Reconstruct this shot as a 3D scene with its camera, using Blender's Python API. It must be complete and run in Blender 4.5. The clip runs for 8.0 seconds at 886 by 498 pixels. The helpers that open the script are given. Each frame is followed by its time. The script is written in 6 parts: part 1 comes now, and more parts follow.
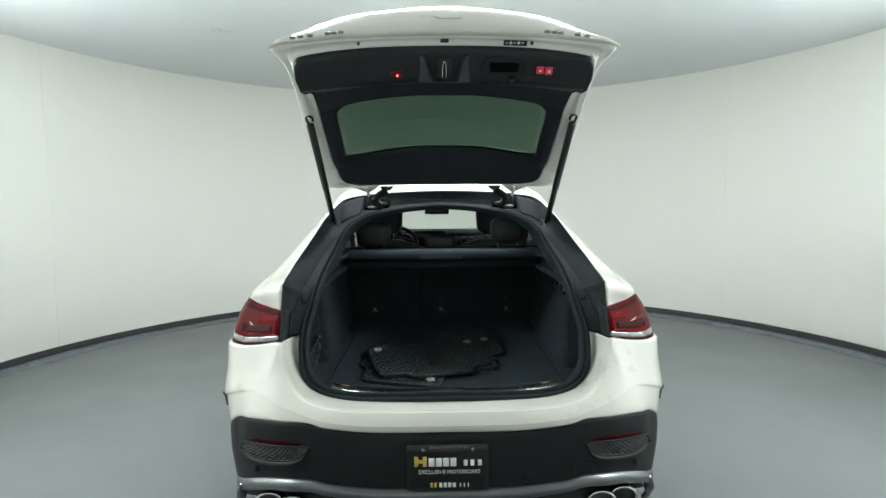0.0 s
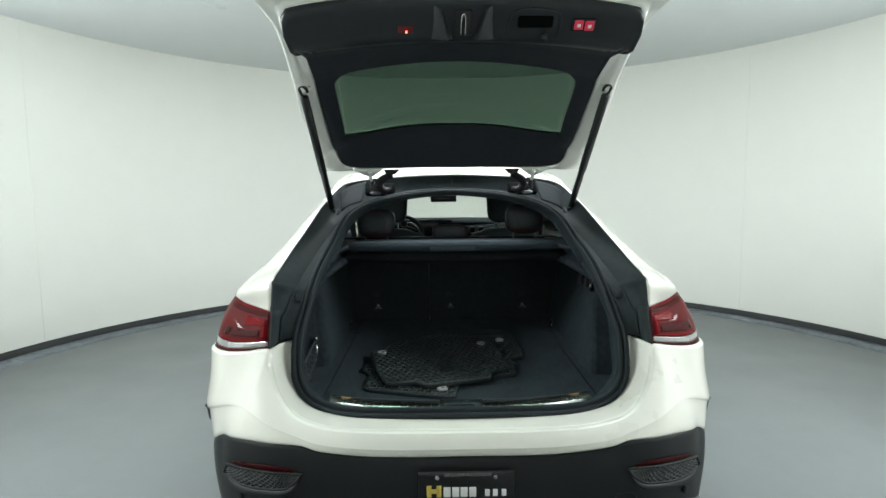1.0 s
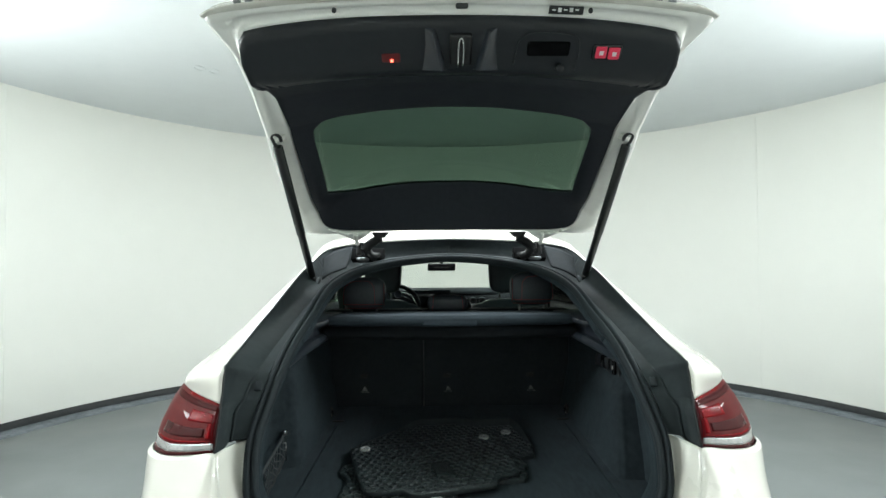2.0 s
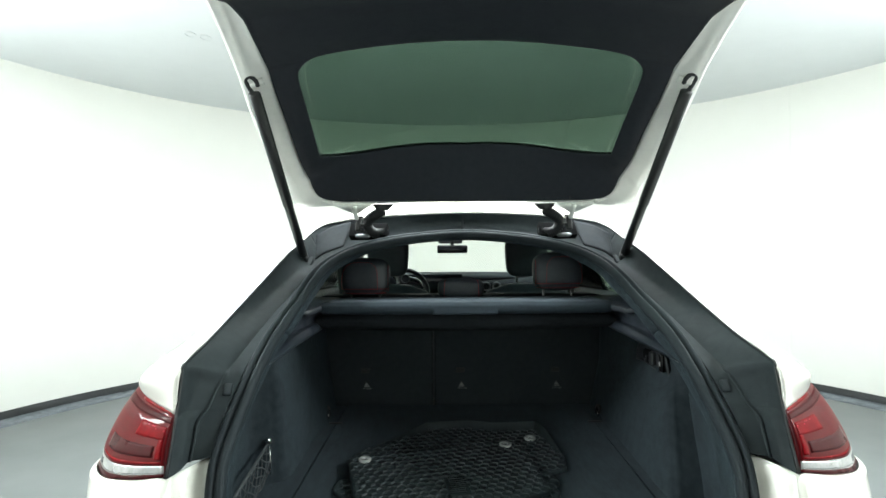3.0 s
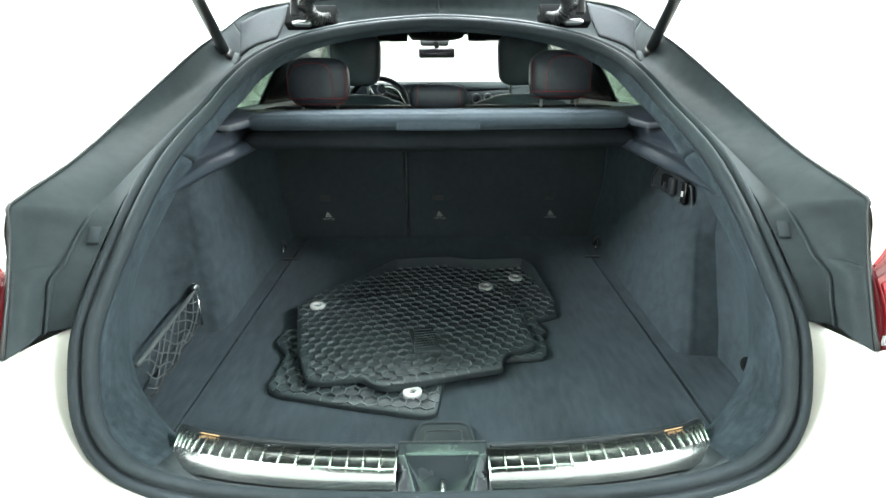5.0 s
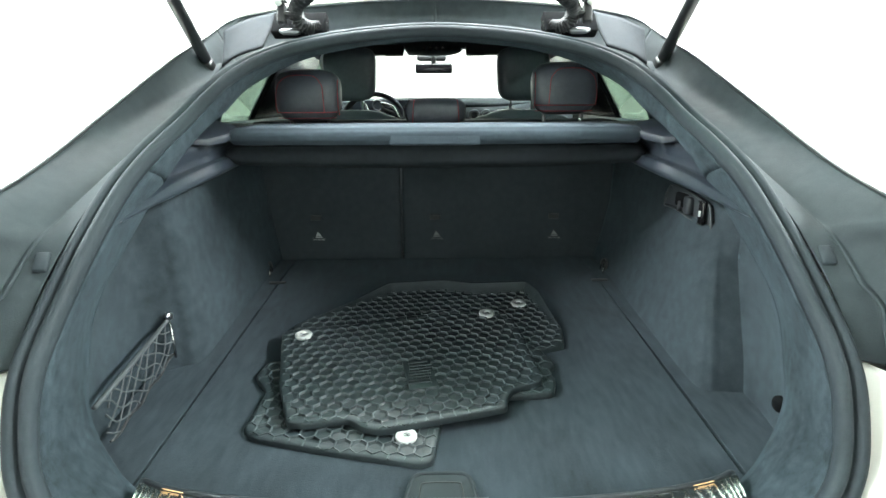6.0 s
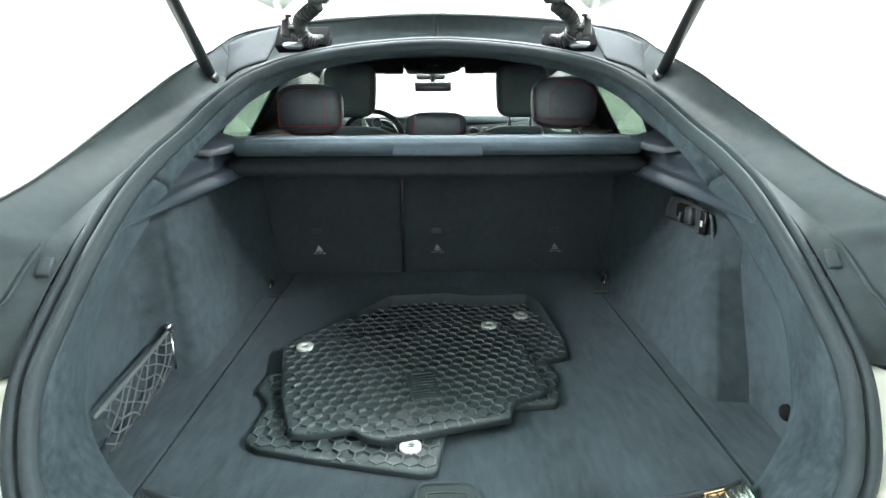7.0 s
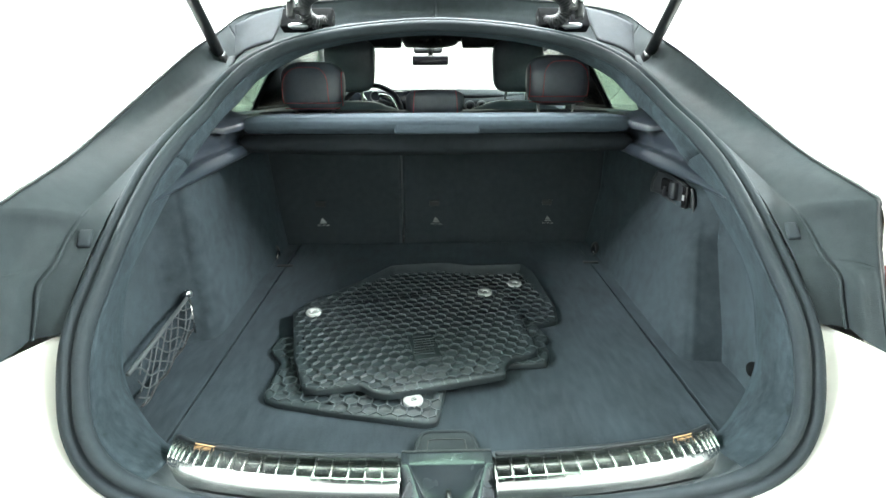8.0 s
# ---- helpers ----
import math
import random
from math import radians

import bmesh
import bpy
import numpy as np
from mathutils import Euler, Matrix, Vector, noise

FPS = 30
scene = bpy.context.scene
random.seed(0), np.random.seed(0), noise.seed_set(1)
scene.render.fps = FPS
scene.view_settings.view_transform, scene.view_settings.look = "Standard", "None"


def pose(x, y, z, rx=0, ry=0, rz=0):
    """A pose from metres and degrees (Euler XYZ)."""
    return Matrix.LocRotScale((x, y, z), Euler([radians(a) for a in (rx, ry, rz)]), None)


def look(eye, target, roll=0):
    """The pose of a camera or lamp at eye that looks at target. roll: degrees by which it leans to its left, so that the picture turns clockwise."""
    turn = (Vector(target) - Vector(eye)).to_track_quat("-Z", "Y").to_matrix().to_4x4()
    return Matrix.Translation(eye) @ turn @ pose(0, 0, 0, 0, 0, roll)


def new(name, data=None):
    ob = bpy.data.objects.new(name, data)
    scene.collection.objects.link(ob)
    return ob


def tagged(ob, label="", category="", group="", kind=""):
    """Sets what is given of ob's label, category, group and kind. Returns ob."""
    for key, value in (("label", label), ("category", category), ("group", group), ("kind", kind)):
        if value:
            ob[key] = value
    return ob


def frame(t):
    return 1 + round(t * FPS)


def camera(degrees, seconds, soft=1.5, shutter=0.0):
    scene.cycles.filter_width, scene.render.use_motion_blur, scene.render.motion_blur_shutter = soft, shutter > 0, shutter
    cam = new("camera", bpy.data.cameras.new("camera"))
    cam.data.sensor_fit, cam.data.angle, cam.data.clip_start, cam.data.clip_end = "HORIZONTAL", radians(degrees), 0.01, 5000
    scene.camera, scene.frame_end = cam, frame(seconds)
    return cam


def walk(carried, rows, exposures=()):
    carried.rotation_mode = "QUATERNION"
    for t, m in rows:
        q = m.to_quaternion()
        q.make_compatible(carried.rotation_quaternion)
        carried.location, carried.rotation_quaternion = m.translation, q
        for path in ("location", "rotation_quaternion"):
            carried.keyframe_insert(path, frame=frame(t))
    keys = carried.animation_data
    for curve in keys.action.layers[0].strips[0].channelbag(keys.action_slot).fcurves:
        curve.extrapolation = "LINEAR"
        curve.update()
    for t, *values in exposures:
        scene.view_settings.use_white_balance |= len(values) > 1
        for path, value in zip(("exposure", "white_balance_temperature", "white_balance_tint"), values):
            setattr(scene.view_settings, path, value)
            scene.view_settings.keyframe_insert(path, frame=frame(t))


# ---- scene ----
cam = camera(77.2, 8.0)
PATH = [
    (0, (-0.046, 0.006, 1.521), (-0.009, 1.999, 1.354), -0.5),
    (0.5, (-0.064, 0.172, 1.512), (-0.028, 2.162, 1.312), -0.5),
    (1, (-0.09, 0.319, 1.502), (-0.057, 2.308, 1.297), -0.5),
    (1.5, (-0.066, 0.499, 1.504), (-0.035, 2.491, 1.318), -0.5),
    (1.7, (-0.061, 0.56, 1.495), (-0.024, 2.558, 1.414), -0.4),
    (2.8, (-0.091, 0.955, 1.457), (-0.082, 2.951, 1.587), -0.3),
    (3, (-0.08, 1.013, 1.447), (-0.076, 3.013, 1.448), -0.4),
    (3.5, (-0.028, 1.172, 1.433), (-0.025, 3.137, 1.062), -0.6),
    (4, (-0.002, 1.276, 1.421), (0.001, 3.179, 0.805), -0.6),
    (5.5, (-0.002, 1.479, 1.382), (0.017, 3.374, 0.744), -0.3),
    (6, (-0.002, 1.532, 1.373), (0.022, 3.447, 0.796), -0.3),
    (6.5, (-0.005, 1.545, 1.367), (0.025, 3.484, 0.876), -0.4),
    (7, (-0.016, 1.527, 1.35), (0.02, 3.461, 0.844), -0.3),
    (7.5, (-0.021, 1.48, 1.37), (0.024, 3.398, 0.803), -0.2),
    (8, (-0.025, 1.437, 1.376), (0.024, 3.343, 0.771), -0.2),
]
EXPOSURES = [(0, -0.07), (1.0, 0.06), (1.5, 0.09), (2.8, 0.62), (3.0, 0.75), (3.2, 0.95), (3.4, 1.22), (3.7, 1.6), (4.2, 2.02), (5.5, 2.28), (6.5, 2.52), (8, 2.52)]
walk(cam, [(t, look(eye, target, roll)) for t, eye, target, roll in PATH], EXPOSURES)

# ---- world and lamps ----
world = bpy.data.worlds.new("studio_world")
scene.world = world
world.use_nodes = True
world.node_tree.nodes["Background"].inputs[0].default_value = (0.02, 0.02, 0.02, 1)
world.node_tree.nodes["Background"].inputs[1].default_value = 0.2

CEILING = 3.12
# x, y, width, depth, watts
LAMPS = [(-3.2, 1.95, 0.5, 1.6, 122), (3.2, 1.95, 0.5, 1.6, 142), (0.0, 3.72, 2.2, 1.25, 115)]
# added fill softboxes, out of view on tall stands beside the car, turned to the ceiling over it: x, y, z, size, watts
FILL_SOFTBOXES = [(-3.45, 3.1, 2.2, 0.75, 58), (3.45, 3.1, 2.2, 0.75, 52)]


# ---- materials ----
def material(name, base, rough=0.5, metal=0.0, var=0.12, scale=6.0, grain=60.0, bump=0.05, coat=0.0, sheen=0.0, spec=0.5, brush=(1, 1, 1), lift=(1, 1, 1)):
    m = bpy.data.materials.new(name)
    m.use_nodes = True
    nt = m.node_tree
    b = nt.nodes["Principled BSDF"]
    co = nt.nodes.new("ShaderNodeTexCoord")
    big = nt.nodes.new("ShaderNodeTexNoise")
    big.inputs["Scale"].default_value, big.inputs["Detail"].default_value = scale, 5
    fine = nt.nodes.new("ShaderNodeTexNoise")
    fine.inputs["Scale"].default_value, fine.inputs["Detail"].default_value = grain, 3
    nt.links.new(co.outputs["Object"], big.inputs["Vector"])
    nt.links.new(co.outputs["Object"], fine.inputs["Vector"])
    mid = nt.nodes.new("ShaderNodeTexNoise")
    mid.inputs["Scale"].default_value, mid.inputs["Detail"].default_value = scale * 5, 4
    stretch = nt.nodes.new("ShaderNodeMapping")
    stretch.inputs["Scale"].default_value = brush
    nt.links.new(co.outputs["Object"], stretch.inputs["Vector"])
    nt.links.new(stretch.outputs["Vector"], mid.inputs["Vector"])
    some = nt.nodes.new("ShaderNodeMath")
    some.operation = "ADD"
    nt.links.new(big.outputs["Fac"], some.inputs[0])
    nt.links.new(mid.outputs["Fac"], some.inputs[1])
    both = nt.nodes.new("ShaderNodeMath")
    both.operation = "MULTIPLY_ADD"
    both.inputs[1].default_value = 0.5
    nt.links.new(fine.outputs["Fac"], both.inputs[0])
    nt.links.new(some.outputs[0], both.inputs[2])
    ramp = nt.nodes.new("ShaderNodeMapRange")
    ramp.clamp = False
    ramp.inputs["From Min"].default_value, ramp.inputs["From Max"].default_value = 0.98, 1.52
    ramp.inputs["To Min"].default_value, ramp.inputs["To Max"].default_value = 1 - var, 1 + var
    nt.links.new(both.outputs[0], ramp.inputs["Value"])
    tint = nt.nodes.new("ShaderNodeVectorMath")
    tint.operation = "SCALE"
    tint.inputs[0].default_value = base
    nt.links.new(ramp.outputs["Result"], tint.inputs["Scale"])
    nt.links.new(tint.outputs["Vector"], b.inputs["Base Color"])
    rr = nt.nodes.new("ShaderNodeMapRange")
    rr.inputs["From Min"].default_value, rr.inputs["From Max"].default_value = 0.3, 0.7
    rr.inputs["To Min"].default_value, rr.inputs["To Max"].default_value = max(rough - 0.06, 0.02), min(rough + 0.06, 1)
    nt.links.new(big.outputs["Fac"], rr.inputs["Value"])
    nt.links.new(rr.outputs["Result"], b.inputs["Roughness"])
    b.inputs["Metallic"].default_value = metal
    b.inputs["Coat Weight"].default_value = coat
    b.inputs["Coat Roughness"].default_value = 0.04
    b.inputs["Sheen Weight"].default_value = sheen
    b.inputs["Sheen Tint"].default_value = (*lift, 1)
    b.inputs["Specular IOR Level"].default_value = spec
    if bump:
        bm = nt.nodes.new("ShaderNodeBump")
        bm.inputs["Strength"].default_value, bm.inputs["Distance"].default_value = bump, 0.002
        nt.links.new(fine.outputs["Fac"], bm.inputs["Height"])
        nt.links.new(bm.outputs["Normal"], b.inputs["Normal"])
    return m


def glass(name, tint, gloss=0.03):
    m = bpy.data.materials.new(name)
    m.use_nodes = True
    nt = m.node_tree
    nt.nodes.remove(nt.nodes["Principled BSDF"])
    clear = nt.nodes.new("ShaderNodeBsdfTransparent")
    clear.inputs["Color"].default_value = (*tint, 1)
    shine = nt.nodes.new("ShaderNodeBsdfGlossy")
    shine.inputs["Roughness"].default_value = gloss
    facing = nt.nodes.new("ShaderNodeLayerWeight")
    facing.inputs["Blend"].default_value = 0.5
    steep = nt.nodes.new("ShaderNodeMath")
    steep.operation = "POWER"
    steep.inputs[1].default_value = 5.0
    nt.links.new(facing.outputs["Facing"], steep.inputs[0])
    fres = nt.nodes.new("ShaderNodeMath")
    fres.operation = "MULTIPLY_ADD"
    fres.inputs[1].default_value, fres.inputs[2].default_value = 0.6, 0.025
    nt.links.new(steep.outputs[0], fres.inputs[0])
    mix = nt.nodes.new("ShaderNodeMixShader")
    nt.links.new(fres.outputs[0], mix.inputs[0])
    nt.links.new(clear.outputs[0], mix.inputs[1])
    nt.links.new(shine.outputs[0], mix.inputs[2])
    nt.links.new(mix.outputs[0], nt.nodes["Material Output"].inputs["Surface"])
    return m


def glow(name, base, strength):
    m = bpy.data.materials.new(name)
    m.use_nodes = True
    b = m.node_tree.nodes["Principled BSDF"]
    b.inputs["Base Color"].default_value = (*base, 1)
    b.inputs["Emission Color"].default_value = (*base, 1)
    b.inputs["Emission Strength"].default_value = strength
    return m


M_WALL = material("painted_wall", (0.7518, 0.7566, 0.7100), 0.62, var=0.009, scale=0.9, grain=35, bump=0.03)
M_CEIL = material("painted_ceiling", (0.66, 0.69, 0.70), 0.75, var=0.014, scale=1.1, grain=30, bump=0.05)
M_FLOOR = material("grey_epoxy_floor", (0.116, 0.128, 0.131), 0.42, var=0.035, scale=1.3, grain=55, bump=0.04)
M_EDGE = material("glossy_floor_edge", (0.12, 0.135, 0.15), 0.14, var=0.25, scale=5, grain=14, bump=0.35)
M_STRIP = material("black_rubber_base", (0.018, 0.02, 0.022), 0.45, var=0.2, bump=0.05)
M_WHITE = material("white_car_paint", (0.67, 0.655, 0.598), 0.32, var=0.01, scale=3, grain=900, bump=0.0, coat=1.0)
M_INWHITE = material("white_inner_paint", (0.88, 0.88, 0.84), 0.35, var=0.02, scale=8, grain=300, bump=0.02, coat=0.5)
M_PLASTIC = material("dark_grained_plastic", (0.0184, 0.0248, 0.0275), 0.76, var=0.2, scale=8, grain=500, bump=0.2, spec=0.22)
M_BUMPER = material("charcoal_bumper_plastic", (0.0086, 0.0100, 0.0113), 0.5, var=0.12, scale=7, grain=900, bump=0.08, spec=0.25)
M_PLASTIC2 = material("smooth_dark_plastic", (0.0174, 0.0204, 0.0246), 0.46, var=0.08, scale=10, grain=500, bump=0.05, spec=0.4)
M_HATCH = material("black_trim_fabric", (0.0206, 0.0235, 0.0304), 0.78, var=0.1, scale=10, grain=700, bump=0.12, spec=0.2)
M_RUBBER = material("black_seal_rubber", (0.0176, 0.0233, 0.0273), 0.68, var=0.12, scale=14, grain=400, bump=0.05, spec=0.17)
M_CARPET = material("black_trunk_carpet", (0.0178, 0.0244, 0.0295), 0.95, var=0.36, scale=8, grain=430, bump=0.4, sheen=0.12, spec=0.15, brush=(1.6, 0.45, 1), lift=(0.7, 0.88, 1))
M_SIDE = material("charcoal_felt_lining", (0.0263, 0.0349, 0.0405), 0.95, var=0.28, scale=8, grain=480, bump=0.55, sheen=0.08, spec=0.12, lift=(0.6, 0.85, 1))
M_SEATBACK = material("black_seat_carpet", (0.0287, 0.0364, 0.0423), 0.95, var=0.12, scale=9, grain=800, bump=0.5, sheen=0.04, spec=0.2)
M_LINER = material("dark_grey_headliner", (0.015, 0.019, 0.024), 0.9, var=0.1, scale=12, grain=900, bump=0.3, sheen=0.1)
M_COVER = material("slate_blue_cargo_cover", (0.0319, 0.0440, 0.0550), 0.85, var=0.1, scale=14, grain=800, bump=0.25, sheen=0.0, spec=0.2)
M_LEATHER = material("black_leather", (0.0582, 0.0696, 0.0860), 0.42, var=0.12, scale=12, grain=260, bump=0.3)
M_STITCH = material("red_thread", (0.38, 0.04, 0.05), 0.7, var=0.2, bump=0.1)
M_MAT = material("black_moulded_rubber", (0.0169, 0.0239, 0.0267), 0.42, var=0.2, scale=18, grain=300, bump=0.12, spec=0.28)
# paler than M_MAT: the light caught by ridges and studs is in the colour
M_RIDGE = material("light_catching_ridges", (0.0298, 0.0395, 0.0431), 0.36, var=0.25, scale=30, grain=300, bump=0.05, spec=0.5)
M_CORD = material("grey_elastic_cord", (0.045, 0.052, 0.056), 0.8, bump=0.2)
M_BAND = material("dark_felt_trim", (0.0208, 0.0282, 0.0335), 0.95, var=0.5, scale=11, grain=520, bump=0.5, sheen=0.05, spec=0.1, lift=(0.6, 0.85, 1))
# near black without sheen: paints shade in recesses, also glass border and knob
M_PIT = material("shade_and_trim_black", (0.004, 0.0045, 0.005), 0.95, var=0.2, bump=0.0, spec=0.05)
M_RAIL = material("slate_satin_plastic", (0.0149, 0.0198, 0.0270), 0.40, var=0.05, scale=12, grain=500, bump=0.0, spec=0.45)
M_CHROME = material("polished_chrome", (0.66, 0.66, 0.64), 0.2, metal=1, var=0.03, grain=120, bump=0.02)
M_SILVER = material("satin_silver_trim", (0.20, 0.21, 0.22), 0.38, metal=1, var=0.06, scale=9, grain=300, bump=0.04)
M_STEEL = material("zinc_steel", (0.5, 0.51, 0.52), 0.3, metal=1, var=0.15, scale=30)
M_SPOKE = material("bright_silver_spoke", (0.92, 0.93, 0.94), 0.16, metal=1.0, var=0.05, bump=0.0)
M_DISC = material("light_grey_plastic", (0.4180, 0.4275, 0.4180), 0.5, var=0.06, scale=40)
M_BLACK = material("matt_black_plastic", (0.010, 0.011, 0.012), 0.5, var=0.15, scale=20)
M_HOSE = material("dark_hose_rubber", (0.012, 0.0135, 0.015), 0.55, var=0.1, scale=20, grain=300, bump=0.02, spec=0.25)
M_FUNNEL = material("satin_black_plastic", (0.0119, 0.0157, 0.0188), 0.25, var=0.06, scale=12, grain=400, bump=0.0, spec=0.45)
M_SILL = material("grey_satin_sill_plastic", (0.0228, 0.0282, 0.0322), 0.5, var=0.1, scale=9, grain=600, bump=0.06, spec=0.35)
M_SWITCH = material("dark_grey_panel_plastic", (0.0165, 0.0195, 0.0225), 0.5, var=0.06, scale=20, grain=500, bump=0.04)
M_FLAP = material("black_flap_and_shaded_corner", (0.0103, 0.0131, 0.0158), 0.85, var=0.15, scale=14, grain=600, bump=0.2, spec=0.15)
# greyer than the black panel behind: light caught by the bars is painted in
M_LATTICE = material("light_catching_mesh", (0.075, 0.08, 0.085), 0.4, var=0.1, bump=0.0)
M_GLOSSBLACK = material("gloss_black", (0.008, 0.008, 0.009), 0.12, var=0.1, bump=0.0)
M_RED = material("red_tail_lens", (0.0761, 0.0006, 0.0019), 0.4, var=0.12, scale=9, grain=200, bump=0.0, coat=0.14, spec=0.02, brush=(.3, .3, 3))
# brighter and duller tones of the lens red, painting its lit and shaded zones
M_REDLIT = material("lit_red_lens", (0.1531, 0.0024, 0.0047), 0.25, var=0.2, bump=0.0, coat=0.05, spec=0.02)
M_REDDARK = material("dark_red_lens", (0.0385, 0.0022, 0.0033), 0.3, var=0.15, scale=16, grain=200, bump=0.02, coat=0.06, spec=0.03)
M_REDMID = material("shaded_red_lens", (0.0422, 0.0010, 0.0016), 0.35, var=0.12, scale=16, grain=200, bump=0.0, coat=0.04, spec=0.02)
M_CLEAR = material("clear_lens_strip", (0.26, 0.26, 0.265), 0.14, metal=0.5, var=0.15, scale=30, bump=0.02, coat=1.0)
M_TYRE = material("tyre_rubber", (0.02, 0.02, 0.021), 0.7, bump=0.2)
M_INK = material("white_print", (0.75, 0.75, 0.74), 0.5, var=0.03, bump=0.0)
M_GREYINK = material("grey_print", (0.1900, 0.1900, 0.1900), 0.5, var=0.03, bump=0.0)
M_GOLD = material("gold_print", (0.62, 0.47, 0.09), 0.45, var=0.1, bump=0.0)
M_SCREEN = material("display_glass", (0.012, 0.016, 0.02), 0.08, var=0.05, bump=0.0)
M_REARGLASS = glass("green_tinted_glass", (0.31, 0.39, 0.34))
M_SIDEGLASS = glass("privacy_glass", (0.32, 0.38, 0.34))
M_SCREENGLASS = glass("windscreen_glass", (0.93, 0.95, 0.93))
M_LAMPRED = glow("red_lamp_glow", (0.10, 0.003, 0.004), 0.08)
M_LAMPCORE = glow("lamp_core_glow", (1.0, 0.10, 0.06), 6.0)
# glow of the keys, also used to paint glints on the tail lamps
M_KEYRED_GLINT = glow("lit_red_key_and_glint", (0.45, 0.022, 0.055), 0.35)
M_WARMLINE = glow("warm_line_glow", (1.0, 0.60, 0.28), 0.16)
M_DIFFUSER = glow("lamp_diffuser", (0.94, 1.0, 0.985), 4.0)


# ---- shape helpers ----
ORIGIN = {}


def part(name, data, mat, parent=None, label="", smooth=True, thick=0.0, shadow=True):
    """One mesh object under a thing or a part; data is a bmesh or (verts, faces)."""
    me = bpy.data.meshes.new(name)
    if isinstance(data, tuple):
        me.from_pydata([tuple(map(float, v)) for v in data[0]], [], [tuple(map(int, f)) for f in data[1]])
    else:
        data.to_mesh(me)
        data.free()
    for p in me.polygons:
        p.use_smooth = smooth
    me.materials.append(mat)
    ob = new(name, me)
    if parent is not None:
        ob.parent = parent
        if parent.name in ORIGIN:
            ob.matrix_parent_inverse = Matrix.Translation(-ORIGIN[parent.name])
    if label:
        tagged(ob, label)
    if thick:
        s = ob.modifiers.new("thickness", "SOLIDIFY")
        s.thickness, s.offset = thick, 0.0
    if not shadow:
        ob.visible_shadow = False
    return ob


def thing(name, loc, label, category, group="", kind=""):
    ob = new(name)
    ob.location = loc
    ORIGIN[ob.name] = Vector(loc)
    return tagged(ob, label, category, group, kind)


def cr(pts, n):
    """Catmull-Rom through pts, n samples even in index."""
    p = np.array(pts, float)
    p = np.vstack([2 * p[0] - p[1], p, 2 * p[-1] - p[-2]])
    t = np.linspace(0, len(p) - 3 - 1e-9, n)
    i = t.astype(int)
    f = (t - i)[:, None]
    a, b, c, d = p[i], p[i + 1], p[i + 2], p[i + 3]
    return 0.5 * (2 * b + (c - a) * f + (2 * a - 5 * b + 4 * c - d) * f ** 2 + (3 * b - a - 3 * c + d) * f ** 3)


def half_cr(pts, n):
    """Catmull-Rom through a half ring that is mirrored at both its ends."""
    m = np.array((-1, 1, 1))
    p = np.array(pts, float)
    p = np.vstack([p[1] * m, p, p[-2] * m])
    t = np.linspace(0, len(p) - 3 - 1e-9, n)
    i = t.astype(int)
    f = (t - i)[:, None]
    a, b, c, d = p[i], p[i + 1], p[i + 2], p[i + 3]
    return 0.5 * (2 * b + (c - a) * f + (2 * a - 5 * b + 4 * c - d) * f ** 2 + (3 * b - a - 3 * c + d) * f ** 3)


def loft(curves, nu, nv):
    a = np.array([cr(c, nu) for c in curves])
    if len(curves) == 2:
        w = np.linspace(0, 1, nv)[:, None, None]
        return a[0] * (1 - w) + a[1] * w
    return np.array([cr(a[:, j], nv) for j in range(nu)]).transpose(1, 0, 2)


def grid(g, closed=False):
    nv, nu = g.shape[:2]
    faces = []
    for i in range(nv - 1):
        for j in range(nu if closed else nu - 1):
            k = (j + 1) % nu
            faces.append((i * nu + j, i * nu + k, (i + 1) * nu + k, (i + 1) * nu + j))
    return g.reshape(-1, 3), faces


def flip(c):
    return [(-x, y, z) for x, y, z in c]


def whole(c):
    """A half curve from the middle outward, made whole from side to side."""
    return [(-x, y, z) for x, y, z in c[:0:-1]] + [tuple(p) for p in c]


def join(*meshes):
    v, f, o = [], [], 0
    for a, b in meshes:
        v += [tuple(p) for p in a]
        f += [tuple(i + o for i in q) for q in b]
        o = len(v)
    return v, f


def tube(path, radius, sides=10, closed=False, squash=1.0, up=(0, 0, 1)):
    """A round bar along path; radius a number or one for each point."""
    p = np.array(path, float)
    n = len(p)
    rad = np.full(n, radius) if np.isscalar(radius) else np.array(radius)
    tan = np.roll(p, -1, 0) - np.roll(p, 1, 0) if closed else np.gradient(p, axis=0)
    tan = tan / np.maximum(np.linalg.norm(tan, axis=1), 1e-9)[:, None]
    v, f = [], []
    ref = np.array(up, float)
    for i in range(n):
        s = np.cross(tan[i], ref)
        if np.linalg.norm(s) < 1e-3:
            s = np.cross(tan[i], (1, 0.01, 0))
        s = s / np.linalg.norm(s)
        w = np.cross(s, tan[i])
        for k in range(sides):
            a = 2 * math.pi * k / sides
            v.append(p[i] + rad[i] * (math.cos(a) * s + squash * math.sin(a) * w))
    for i in range(n if closed else n - 1):
        j = (i + 1) % n
        for k in range(sides):
            l = (k + 1) % sides
            f.append((i * sides + k, i * sides + l, j * sides + l, j * sides + k))
    if not closed:
        f.append(tuple(range(sides))[::-1])
        f.append(tuple(range((n - 1) * sides, n * sides)))
    return v, f


